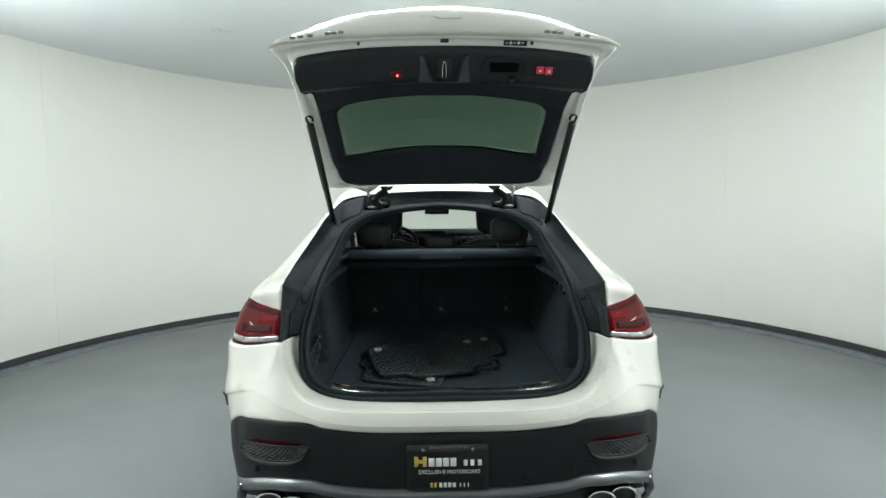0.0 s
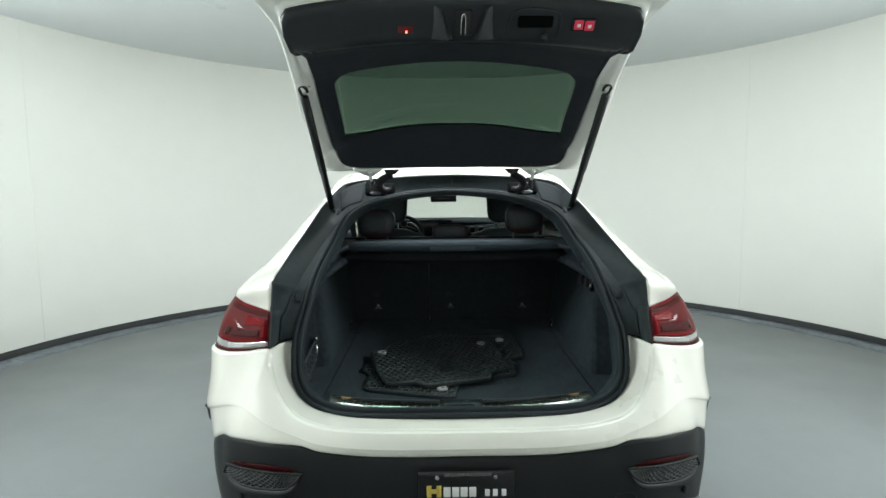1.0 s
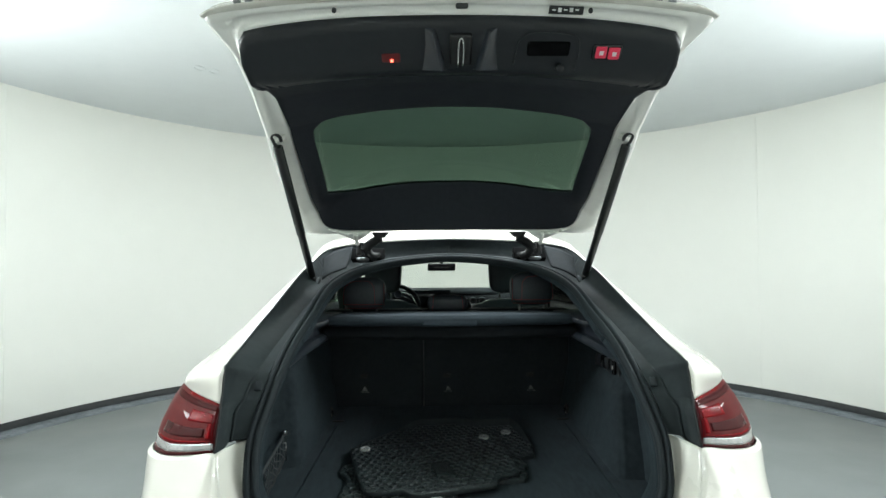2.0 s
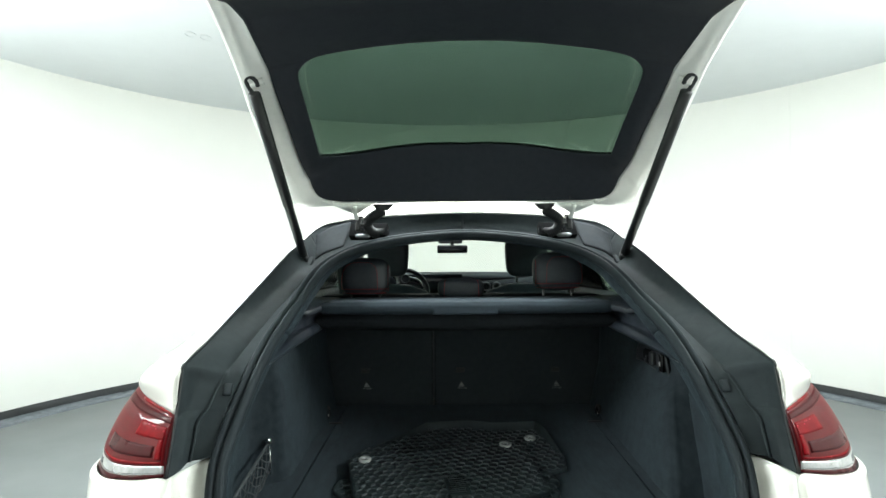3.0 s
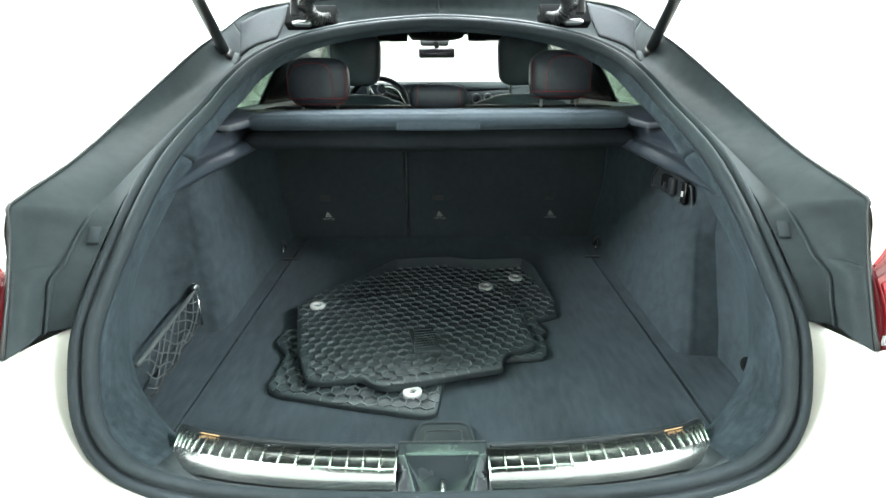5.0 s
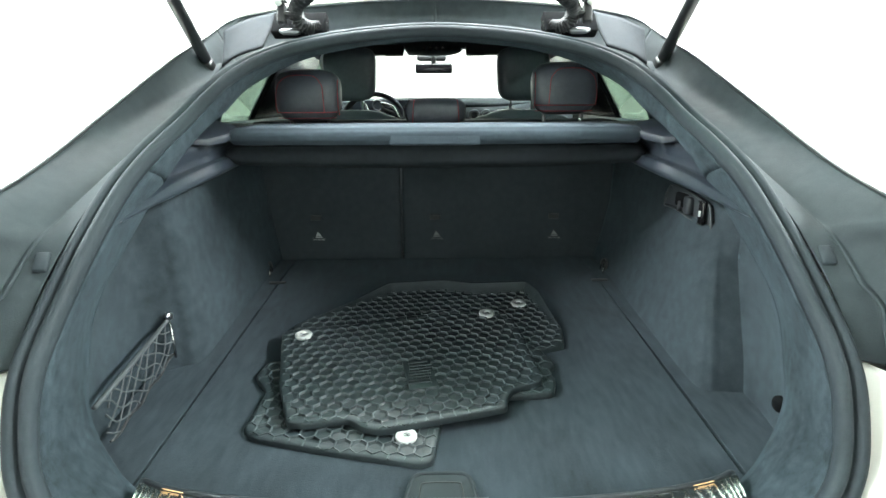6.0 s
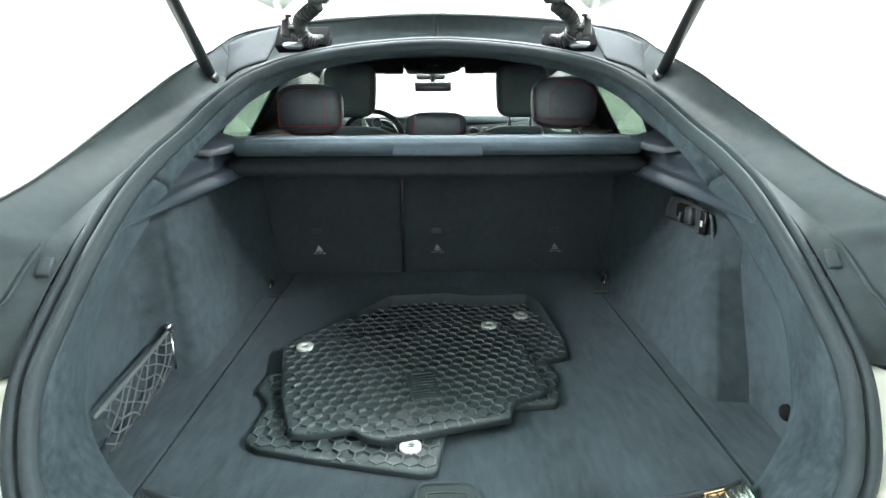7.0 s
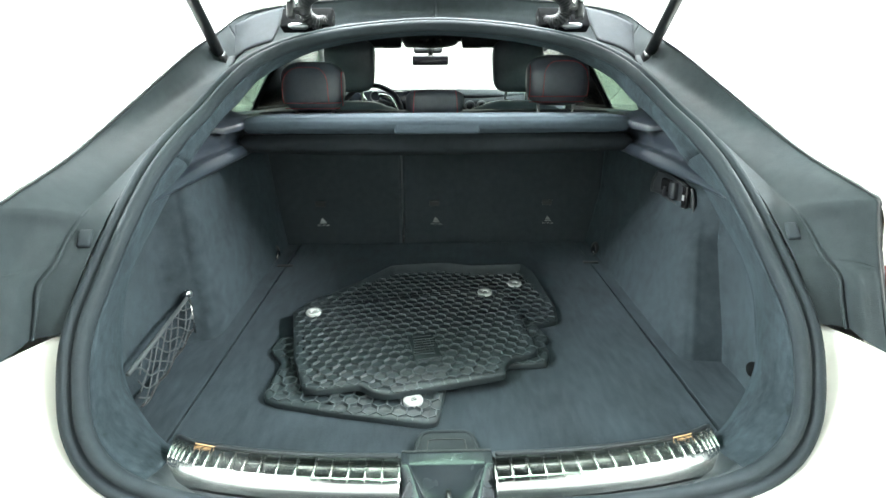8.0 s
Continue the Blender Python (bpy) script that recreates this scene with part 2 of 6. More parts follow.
def box(cx, cy, cz, sx, sy, sz, bevel=0.004, turn=None, seg=2):
    bm = bmesh.new()
    bmesh.ops.create_cube(bm, size=1)
    bmesh.ops.scale(bm, vec=(sx, sy, sz), verts=bm.verts)
    if bevel:
        bmesh.ops.bevel(bm, geom=bm.edges[:], offset=min(bevel, 0.45 * min(sx, sy, sz)), segments=seg, affect="EDGES", profile=0.5)
    m = pose(cx, cy, cz, *(turn or (0, 0, 0)))
    bmesh.ops.transform(bm, matrix=m, verts=bm.verts)
    return bm


def disc(centre, normal, radius, depth, sides=24, bevel=0.25):
    """A low round button."""
    n = Vector(normal).normalized()
    q = n.to_track_quat("Z", "Y").to_matrix()
    v, f = [], []
    rings = [(radius, -depth), (radius, depth * (1 - bevel)), (radius * (1 - bevel * 0.4), depth), (0.0001, depth)]
    for r, h in rings:
        for k in range(sides):
            a = 2 * math.pi * k / sides
            v.append(Vector(centre) + q @ Vector((r * math.cos(a), r * math.sin(a), h)))
    for i in range(len(rings) - 1):
        for k in range(sides):
            l = (k + 1) % sides
            f.append((i * sides + k, i * sides + l, (i + 1) * sides + l, (i + 1) * sides + k))
    return v, f


def ring_disc(centre, normal, r0, r1, depth, sides=28):
    """A washer."""
    q = Vector(normal).normalized().to_track_quat("Z", "Y").to_matrix()
    v, f = [], []
    prof = [(r1, 0), (r1, depth * 0.7), (r1 * 0.93, depth), (r0 * 1.1, depth), (r0, depth * 0.6), (r0, 0)]
    for r, h in prof:
        for k in range(sides):
            a = 2 * math.pi * k / sides
            v.append(Vector(centre) + q @ Vector((r * math.cos(a), r * math.sin(a), h)))
    for i in range(len(prof) - 1):
        for k in range(sides):
            l = (k + 1) % sides
            f.append((i * sides + k, i * sides + l, (i + 1) * sides + l, (i + 1) * sides + k))
    return v, f


def prism(outline, top, bottom):
    """A slab between two maps of a flat outline (x, y) -> (x, y, z)."""
    n = len(outline)
    v = [top(*p) for p in outline] + [bottom(*p) for p in outline]
    f = [tuple(range(n)), tuple(range(2 * n - 1, n - 1, -1))]
    f += [(i, n + i, n + (i + 1) % n, (i + 1) % n) for i in range(n)]
    return v, f


def lettering(name, text, size, m, mat, parent, depth=0.0006):
    cu = bpy.data.curves.new(name, "FONT")
    cu.body, cu.size, cu.extrude, cu.align_x, cu.align_y = text, size, depth, "CENTER", "CENTER"
    tmp = bpy.data.objects.new(name + "_shape", cu)
    scene.collection.objects.link(tmp)
    me = bpy.data.meshes.new_from_object(tmp.evaluated_get(bpy.context.evaluated_depsgraph_get()))
    bpy.data.objects.remove(tmp)
    me.transform(m)
    me.materials.clear()
    me.materials.append(mat)
    ob = new(name, me)
    ob.parent = parent
    if parent.name in ORIGIN:
        ob.matrix_parent_inverse = Matrix.Translation(-ORIGIN[parent.name])
    return ob


def straight(pts, n):
    """Even samples along the straight pieces between pts."""
    p = np.array(pts, float)
    d = np.r_[0, np.cumsum(np.linalg.norm(np.diff(p, axis=0), axis=1))]
    s = np.linspace(0, d[-1], n)
    return np.stack([np.interp(s, d, p[:, c]) for c in range(p.shape[1])], 1)


def lerp_table(table, x):
    a = np.array(table)
    return float(np.interp(x, a[:, 0], a[:, 1]))


# ---- the round studio ----
CX, CY, RAD = 0.09, 4.25, 4.26


def plan(r, n=96):
    """The studio's outline: a round end, straight sides and a straight back."""
    pts = []
    for k in range(n + 1):
        a = math.pi * k / n
        pts.append((CX + r * math.cos(a), CY + r * math.sin(a)))
    back = -1.6 - (r - RAD)
    rr = 1.2
    pts += [(CX - r, y) for y in (3.4, 2.4, 1.4)]
    for k in range(9):
        a = math.pi + math.pi / 2 * k / 8
        pts.append((CX - r + rr + rr * math.cos(a), back + rr + rr * math.sin(a)))
    for k in range(9):
        a = 1.5 * math.pi + math.pi / 2 * k / 8
        pts.append((CX + r - rr + rr * math.cos(a), back + rr + rr * math.sin(a)))
    pts += [(CX + r, y) for y in (1.4, 2.4, 3.4)]
    return pts


inner, outer = plan(RAD), plan(RAD + 0.12)
n = len(inner)
v = [(x, y, 0.0) for x, y in outer]
tagged(part("floor", (v, [tuple(range(n))]), M_FLOOR, smooth=False), "smooth matt grey painted studio floor", "floor", kind="structure")
rings = np.array([[(x, y, z) for x, y in ring] for ring, z in ((inner, 0), (inner, CEILING), (outer, CEILING), (outer, 0))])
tagged(part("wall", grid(rings, True), M_WALL, smooth=True), "seamless curved off-white painted studio wall", "wall", kind="structure")
w = bpy.data.objects["wall"]
w.data.set_sharp_from_angle(angle=radians(40))
bm = bmesh.new()
top = [bm.verts.new((x, y, CEILING)) for x, y in outer]
bm.faces.new(top)
ext = bmesh.ops.extrude_face_region(bm, geom=bm.faces[:])
bmesh.ops.translate(bm, vec=(0, 0, 0.1), verts=[e for e in ext["geom"] if isinstance(e, bmesh.types.BMVert)])
tagged(part("ceiling", bm, M_CEIL, smooth=False), "flat light grey painted studio ceiling", "ceiling", kind="structure")
a, b = plan(RAD - 0.004), plan(RAD - 0.026)
rings = np.array([[(x, y, z) for x, y in r] for r, z in ((a, 0.075), (b, 0.068), (b, 0.0))])
tagged(part("baseboard", grid(rings, True), M_STRIP), "black rubber baseboard along the curved wall", "baseboard", kind="structure")
a, b = plan(RAD - 0.026), plan(RAD - 0.235)
rings = np.array([[(x, y, z) for x, y in r] for r, z in ((a, 0.012), (b, 0.004), (b, 0.0))])
tagged(part("floor_trim", grid(rings, True), M_EDGE), "glossy dark grey strip edging the floor", "floor trim", kind="structure")

for x, y, sx, sy, watts in LAMPS:
    lampt = thing("ceiling_light", (x, y, CEILING), "flat white rectangular LED panel on the ceiling", "ceiling light", "ceiling lights")
    part("housing", box(x, y, CEILING - 0.02, sx + 0.06, sy + 0.06, 0.036, 0.006), M_DISC, lampt)
    part("diffuser", box(x, y, CEILING - 0.041, sx, sy, 0.008, 0.002), M_DIFFUSER, lampt)
    la = bpy.data.lights.new("panel_light", "AREA")
    la.shape, la.size, la.size_y, la.energy, la.color = "RECTANGLE", sx, sy, watts, (0.93, 1.0, 1.0)
    lo = new("panel_light", la)
    lo.location = (x, y, CEILING - 0.06)

# unseen stands added to brighten the ceiling and upper walls
for x, y, z, size, watts in FILL_SOFTBOXES:
    soft = thing("fill_softbox", (x, y, 0), "added unseen fill softbox, square and black with white front on a tripod stand", "studio light", "studio lights")
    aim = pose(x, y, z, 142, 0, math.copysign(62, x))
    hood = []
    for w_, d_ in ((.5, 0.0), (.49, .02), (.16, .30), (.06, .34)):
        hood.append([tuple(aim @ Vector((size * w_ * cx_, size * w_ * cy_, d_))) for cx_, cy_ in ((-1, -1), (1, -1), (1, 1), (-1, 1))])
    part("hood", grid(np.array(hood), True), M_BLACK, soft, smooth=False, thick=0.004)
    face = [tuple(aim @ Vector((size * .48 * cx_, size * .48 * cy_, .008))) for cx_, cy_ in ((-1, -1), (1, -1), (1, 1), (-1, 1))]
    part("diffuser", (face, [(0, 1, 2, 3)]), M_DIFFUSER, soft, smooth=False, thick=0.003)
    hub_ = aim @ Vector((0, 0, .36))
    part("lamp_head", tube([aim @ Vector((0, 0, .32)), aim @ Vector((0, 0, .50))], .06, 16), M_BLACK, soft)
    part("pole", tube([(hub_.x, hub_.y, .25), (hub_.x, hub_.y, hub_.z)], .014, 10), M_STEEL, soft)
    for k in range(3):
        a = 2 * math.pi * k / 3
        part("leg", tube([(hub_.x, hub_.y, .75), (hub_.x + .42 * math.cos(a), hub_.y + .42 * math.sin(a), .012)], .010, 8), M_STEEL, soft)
    la = bpy.data.lights.new("softbox_fill_light", "AREA")
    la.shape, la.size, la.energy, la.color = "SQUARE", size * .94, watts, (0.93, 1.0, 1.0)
    lo = new("softbox_fill_light", la)
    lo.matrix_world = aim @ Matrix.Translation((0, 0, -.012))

# a faint figure-eight mark left on the ceiling, drawn as two thin loops
loops = thing("ceiling_mark", (-1.96, 5.32, CEILING), "faint figure-eight mark on the ceiling, drawn as two thin loops", "hook")
for dx in (-0.045, 0.045):
    path = [(-1.96 + dx + 0.04 * math.cos(a), 5.32 + dx * 0.8 + 0.055 * math.sin(a), CEILING - 0.006) for a in np.linspace(0, 2 * math.pi, 20)[:-1]]
    part("mark_loop", tube(path, 0.0025, 6, closed=True), M_CEIL, loops)

# faint joints of the wall panels
for deg in (36, 160):
    a = radians(deg)
    x, y = CX + (RAD - .003) * math.cos(a), CY + (RAD - .003) * math.sin(a)
    seam = part("wall_joint", box(x, y, CEILING / 2 + .04, .0022, .004, CEILING - .09, .0005, (0, 0, deg + 90)), M_WALL)
    tagged(seam, "hairline vertical joint between wall panels", "trim", kind="structure")


# ---- the car: shell ----
car = thing("car", (0, 4.37, 0), "white coupe SUV with its tailgate wide open", "car")

# outer edge of the rubber seal round the tailgate opening, from bottom middle to top middle
SEAL = [(0, 2.043, .778), (.191, 2.055, .773), (.347, 2.077, .768), (.461, 2.102, .779), (.53, 2.124, .813), (.566, 2.148, .864),
        (.577, 2.174, .926), (.582, 2.213, .990), (.577, 2.273, 1.052), (.563, 2.366, 1.14), (.547, 2.455, 1.212), (.533, 2.55, 1.262),
        (.524, 2.66, 1.302), (.519, 2.785, 1.347), (.503, 2.90, 1.39), (.45, 2.985, 1.432), (.365, 3.04, 1.466), (.215, 3.08, 1.496), (0, 3.10, 1.512)]
# outer edge of the dark gutter, from the lamp's lower corner up to the roof's middle
EDGE = [(.645, 2.141, .985), (.652, 2.205, 1.10), (.653, 2.231, 1.170), (.654, 2.238, 1.190), (.657, 2.270, 1.199), (.665, 2.42, 1.228), (.66, 2.54, 1.268), (.638, 2.68, 1.332),
        (.612, 2.90, 1.425), (.595, 3.05, 1.478), (.555, 3.15, 1.532), (.48, 3.19, 1.556), (.29, 3.155, 1.573), (0, 3.125, 1.582)]
GUT = [(.586, 2.218, 1.0), (.580, 2.283, 1.068), (.572, 2.312, 1.106), (.57, 2.33, 1.12), (.567, 2.347, 1.134), (.558, 2.40, 1.175), (.537, 2.53, 1.253), (.526, 2.67, 1.308),
       (.519, 2.82, 1.362), (.498, 2.92, 1.400), (.45, 2.985, 1.435), (.365, 3.04, 1.469), (.215, 3.08, 1.499), (0, 3.10, 1.515)]
# crease round the loading lip, then the lower edge of the tail lamp and on along the side
CREASE = [(0, 1.967, .765), (.25, 1.969, .766), (.42, 1.979, .775), (.53, 2.007, .805), (.595, 2.06, .865), (.63, 2.11, .93),
          (.645, 2.141, .982), (.736, 2.179, .967), (.826, 2.230, .953), (.902, 2.337, .945), (.930, 2.48, .94), (.945, 2.65, .94)]
DARK = [(0, 1.94, .70), (.25, 1.938, .702), (.43, 1.938, .720), (.50, 1.945, .738), (.60, 1.97, .736), (.68, 2.01, .730),
        (.75, 2.06, .718), (.802, 2.124, .700), (.848, 2.174, .668), (.894, 2.275, .615), (.925, 2.40, .61), (.945, 2.52, .59)]
BAR = [(0, 1.925, .497), (.25, 1.925, .50), (.42, 1.93, .517), (.49, 1.94, .53), (.58, 1.96, .525), (.66, 2.0, .51),
       (.73, 2.04, .49), (.785, 2.09, .465), (.83, 2.16, .44), (.865, 2.25, .42), (.89, 2.36, .40), (.91, 2.48, .38)]


def blend(c0, c1, w, out=0.0, dz=0.0):
    """A curve between two others, pushed outward from the car's middle."""
    res = []
    for p, q in zip(c0, c1):
        x, y, z = (p[i] * (1 - w) + q[i] * w for i in range(3))
        d = Vector((x, (y - 3.2), 0)).normalized()
        res.append((x + d.x * out, y + d.y * out, z + dz))
    return res


def shift(c, dx=0.0, dy=0.0, dz=0.0):
    return [(x + dx * (1 if x > 0.02 else 0), y + dy, z + dz) for x, y, z in c]


# white lip between seal and crease
seal_low = SEAL[:7] + [(.584, 2.213, .992)]
crease_low = CREASE[:7]
s_half = cr(seal_low, 40)
c_half = cr(crease_low, 40)
s_half = s_half + np.array((0, 0.012, 0.0))
ln = np.array([s_half, 0.7 * s_half + 0.3 * c_half + np.array((0, 0.034, 0)), 0.22 * s_half + 0.78 * c_half + np.array((0, 0.024, 0)), c_half])
lipg = np.array([cr(ln[:, j], 9) for j in range(40)]).transpose(1, 0, 2)
lipg = np.concatenate([lipg[:, :0:-1] * (-1, 1, 1), lipg], axis=1)
part("loading_lip", grid(lipg), M_WHITE, car, thick=0.004)


def hips(c, out):
    """The curve's outer ends drawn outward over the wheel arch."""
    return [(x + out * min(max((x - .72) / .18, 0), 1), y, z) for x, y, z in c]


g = loft([whole(CREASE), whole(blend(CREASE, DARK, 0.02, 0.010)), whole(blend(CREASE, DARK, 0.06, 0.0125)), whole(hips(blend(CREASE, DARK, 0.3, 0.016), .0)), whole(hips(blend(CREASE, DARK, 0.60, 0.017), .012)),
          whole(hips(blend(CREASE, DARK, 0.67, 0.016), .002)), whole(hips(blend(CREASE, DARK, 0.92, 0.008), .0)), whole(DARK), whole(shift(DARK, 0, 0.015, -0.004))], 120, 49)
part("rear_panel", grid(g), M_WHITE, car, thick=0.004)
for j in (10, 109):
    slot = g[25:34, j] + (.004 * math.copysign(1, g[24, j, 0]), -.003, 0)
    part("body_gap", tube(slot, [.004, .007, .008, .008, .008, .008, .007, .006, .003], 8), M_BLACK, car)

g = loft([whole(shift(DARK, 0, 0.012, -0.003)), whole(blend(DARK, BAR, 0.06, 0.004)), whole(blend(DARK, BAR, 0.5, 0.010)),
          whole(blend(DARK, BAR, 0.93, 0.004)), whole(BAR), whole(shift(BAR, 0, 0.03, -0.01)), whole(shift(BAR, 0, 0.06, -0.10))], 120, 30)
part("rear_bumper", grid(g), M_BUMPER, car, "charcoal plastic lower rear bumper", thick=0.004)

# satin silver skid bar, curling down round the exhausts at its ends
prof = [(0.010, 0.004), (-0.010, 0.0), (-0.022, -0.012), (-0.022, -0.030), (-0.010, -0.042), (0.012, -0.044)]
curves = []
ends = BAR[:9]
for dy, dz in prof:
    curves.append(whole([(x, y + dy, z + dz) for x, y, z in ends]))
part("skid_bar", grid(loft(curves, 90, 16)), M_SILVER, car, "satin silver trim bar under the bumper", thick=0.003)
for s in (-1, 1):
    path = cr([(s * .78, 2.075, .45), (s * .795, 2.09, .42), (s * .80, 2.10, .38), (s * .785, 2.11, .345)], 14)
    part("skid_bar_end", tube(path, 0.020, 10, squash=0.6), M_SILVER, car)
    for cx, cy in ((.575, 1.985), (.668, 2.015)):
        tip = part("tailpipe", tube([(s * cx, cy, .405), (s * cx, cy + .03, .405), (s * cx, cy + .16, .405)], [.050, .050, .046], 24, squash=0.72), M_BLACK, car, "oval chrome exhaust tip")
        part("rim", tube([(s * cx + .050 * math.cos(a), cy - .003, .405 + .037 * math.sin(a)) for a in np.linspace(0, 2 * math.pi, 33)[:-1]], 0.006, 8, closed=True), M_CHROME, tip)
g = loft([whole(shift(BAR, 0, 0.05, -0.045)), whole([(x * .95, y + .10, .33) for x, y, z in BAR]), whole([(x * .95, y + .5, .24) for x, y, z in BAR])], 60, 10)
part("diffuser", grid(g), M_BLACK, car, thick=0.004)


def bumper_y(x):
    return lerp_table([(0, 1.921), (.25, 1.921), (.43, 1.926), (.5, 1.935), (.6, 1.958), (.68, 1.998), (.75, 2.043), (.81, 2.10), (.86, 2.165)], abs(x))


# reflectors and mesh pockets in the bumper
for s in (-1, 1):
    top = [(.494, .655), (.54, .653), (.60, .650), (.70, .638), (.772, .627)]
    bot = [(.500, .647), (.528, .618), (.575, .598), (.70, .582), (.788, .592)]
    t3 = cr([(s * x, bumper_y(x) - .003, z) for x, z in top], 24)
    b3 = cr([(s * x, bumper_y(x) - .003, z) for x, z in bot], 24)
    pocket = part("mesh_pocket", grid(np.linspace(t3, b3, 6)), M_GLOSSBLACK, car, "black mesh panel in a moulded frame", thick=0.003)
    loop = np.vstack([t3, b3[::-1]]) + (0, -.004, 0)
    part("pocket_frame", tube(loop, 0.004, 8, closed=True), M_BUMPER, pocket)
    bez = np.array([b3 + (0, -.002, .001), b3 + (0, -.013, -.011), b3 + (0, -.012, -.019), b3 + (0, .003, -.026)])
    taper = np.clip(np.minimum(np.arange(24) / 5, (23 - np.arange(24)) / 3 + .3), 0, 1)[None, :, None]
    bez = b3[None] + (0, .004, 0) + (bez - b3[None] - (0, .004, 0)) * taper
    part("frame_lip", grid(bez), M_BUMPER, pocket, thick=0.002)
    bars = []
    for k in range(26):
        for d in (-1, 1):
            u0 = (k - 3) / 20
            u1 = u0 + d * 0.22
            seg = []
            for w in np.linspace(0, 1, 7):
                u = u0 + (u1 - u0) * w
                if 0 <= u <= 1:
                    i = u * 23
                    j = min(int(i), 22)
                    f = i - j
                    a = t3[j] * (1 - f) + t3[j + 1] * f
                    b = b3[j] * (1 - f) + b3[j + 1] * f
                    seg.append(a * (1 - w) + b * w + (0, -.004, 0))
            if len(seg) > 1:
                bars.append(tube(seg, 0.0013, 4))
    part("lattice", join(*bars), M_LATTICE, pocket)
    rt = cr([(s * x, bumper_y(x) - .006, z) for x, z in [(.525, .665), (.60, .671), (.68, .661), (.745, .648)]], 20)
    rb = cr([(s * x, bumper_y(x) - .006, z) for x, z in [(.522, .659), (.60, .658), (.68, .650), (.735, .643)]], 20)
    part("reflector", grid(np.linspace(rt, rb, 4)), M_REDDARK, pocket, "dark red reflector strip", thick=0.004)
    for x, z in ((.717, .535), (.289, .547)):
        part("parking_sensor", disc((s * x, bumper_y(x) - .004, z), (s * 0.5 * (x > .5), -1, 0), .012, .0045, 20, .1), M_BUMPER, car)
cover = [(.46, .575), (.52, .572), (.525, .52), (.465, .515)]
part("tow_eye_cover", tube(cr([(x, bumper_y(x) - .003, z) for x, z in cover + cover[:1]], 40), 0.0016, 5), M_BLACK, car)

# the dealer's plate
plate = part("licence_plate", box(0, 1.905, .585, .292, .008, .168, .004), M_GLOSSBLACK, car, "black dealer plate with gold and white lettering")


def plate_bar(name, x, z, w, h, mat, cut=0):
    part(name, box(x, 1.9, z, w, .003, h, .0008), mat, plate)


plate_bar("emblem", -.112, .608, .014, .036, M_GOLD)
plate_bar("emblem", -.082, .608, .014, .036, M_GOLD)
plate_bar("emblem", -.097, .608, .030, .013, M_GOLD)
for x in (-.058, -.032, -.007, .019):
    plate_bar("printed_bar", x, .605, .021, .030, M_INK)
for x in (.063, .087, .113):
    plate_bar("printed_bar", x, .602, .014, .021, M_INK)
lettering("plate_text", "EXCLUSIVE MOTORCARS", .0195, pose(0.005, 1.8995, .569, 90, 0, 0), M_INK, plate)
lettering("plate_text", "EXCLUSIVE MOTORCARS", .0125, pose(0.005, 1.8995, .659, 90, 0, 0), M_GREYINK, plate)
plate_bar("emblem", -.058, .521, .008, .016, M_GOLD)
plate_bar("emblem", -.045, .521, .008, .016, M_GOLD)
for x in (-.026, -.010, .006, .022):
    plate_bar("printed_mark", x, .521, .011, .016, M_INK)
for x in (.044, .058, .072):
    plate_bar("printed_mark", x, .521, .003, .014, M_INK)
for x in (-.087, .087):
    part("screw", disc((x, 1.899, .652), (0, -1, 0), .006, .003, 14), M_STEEL, plate)

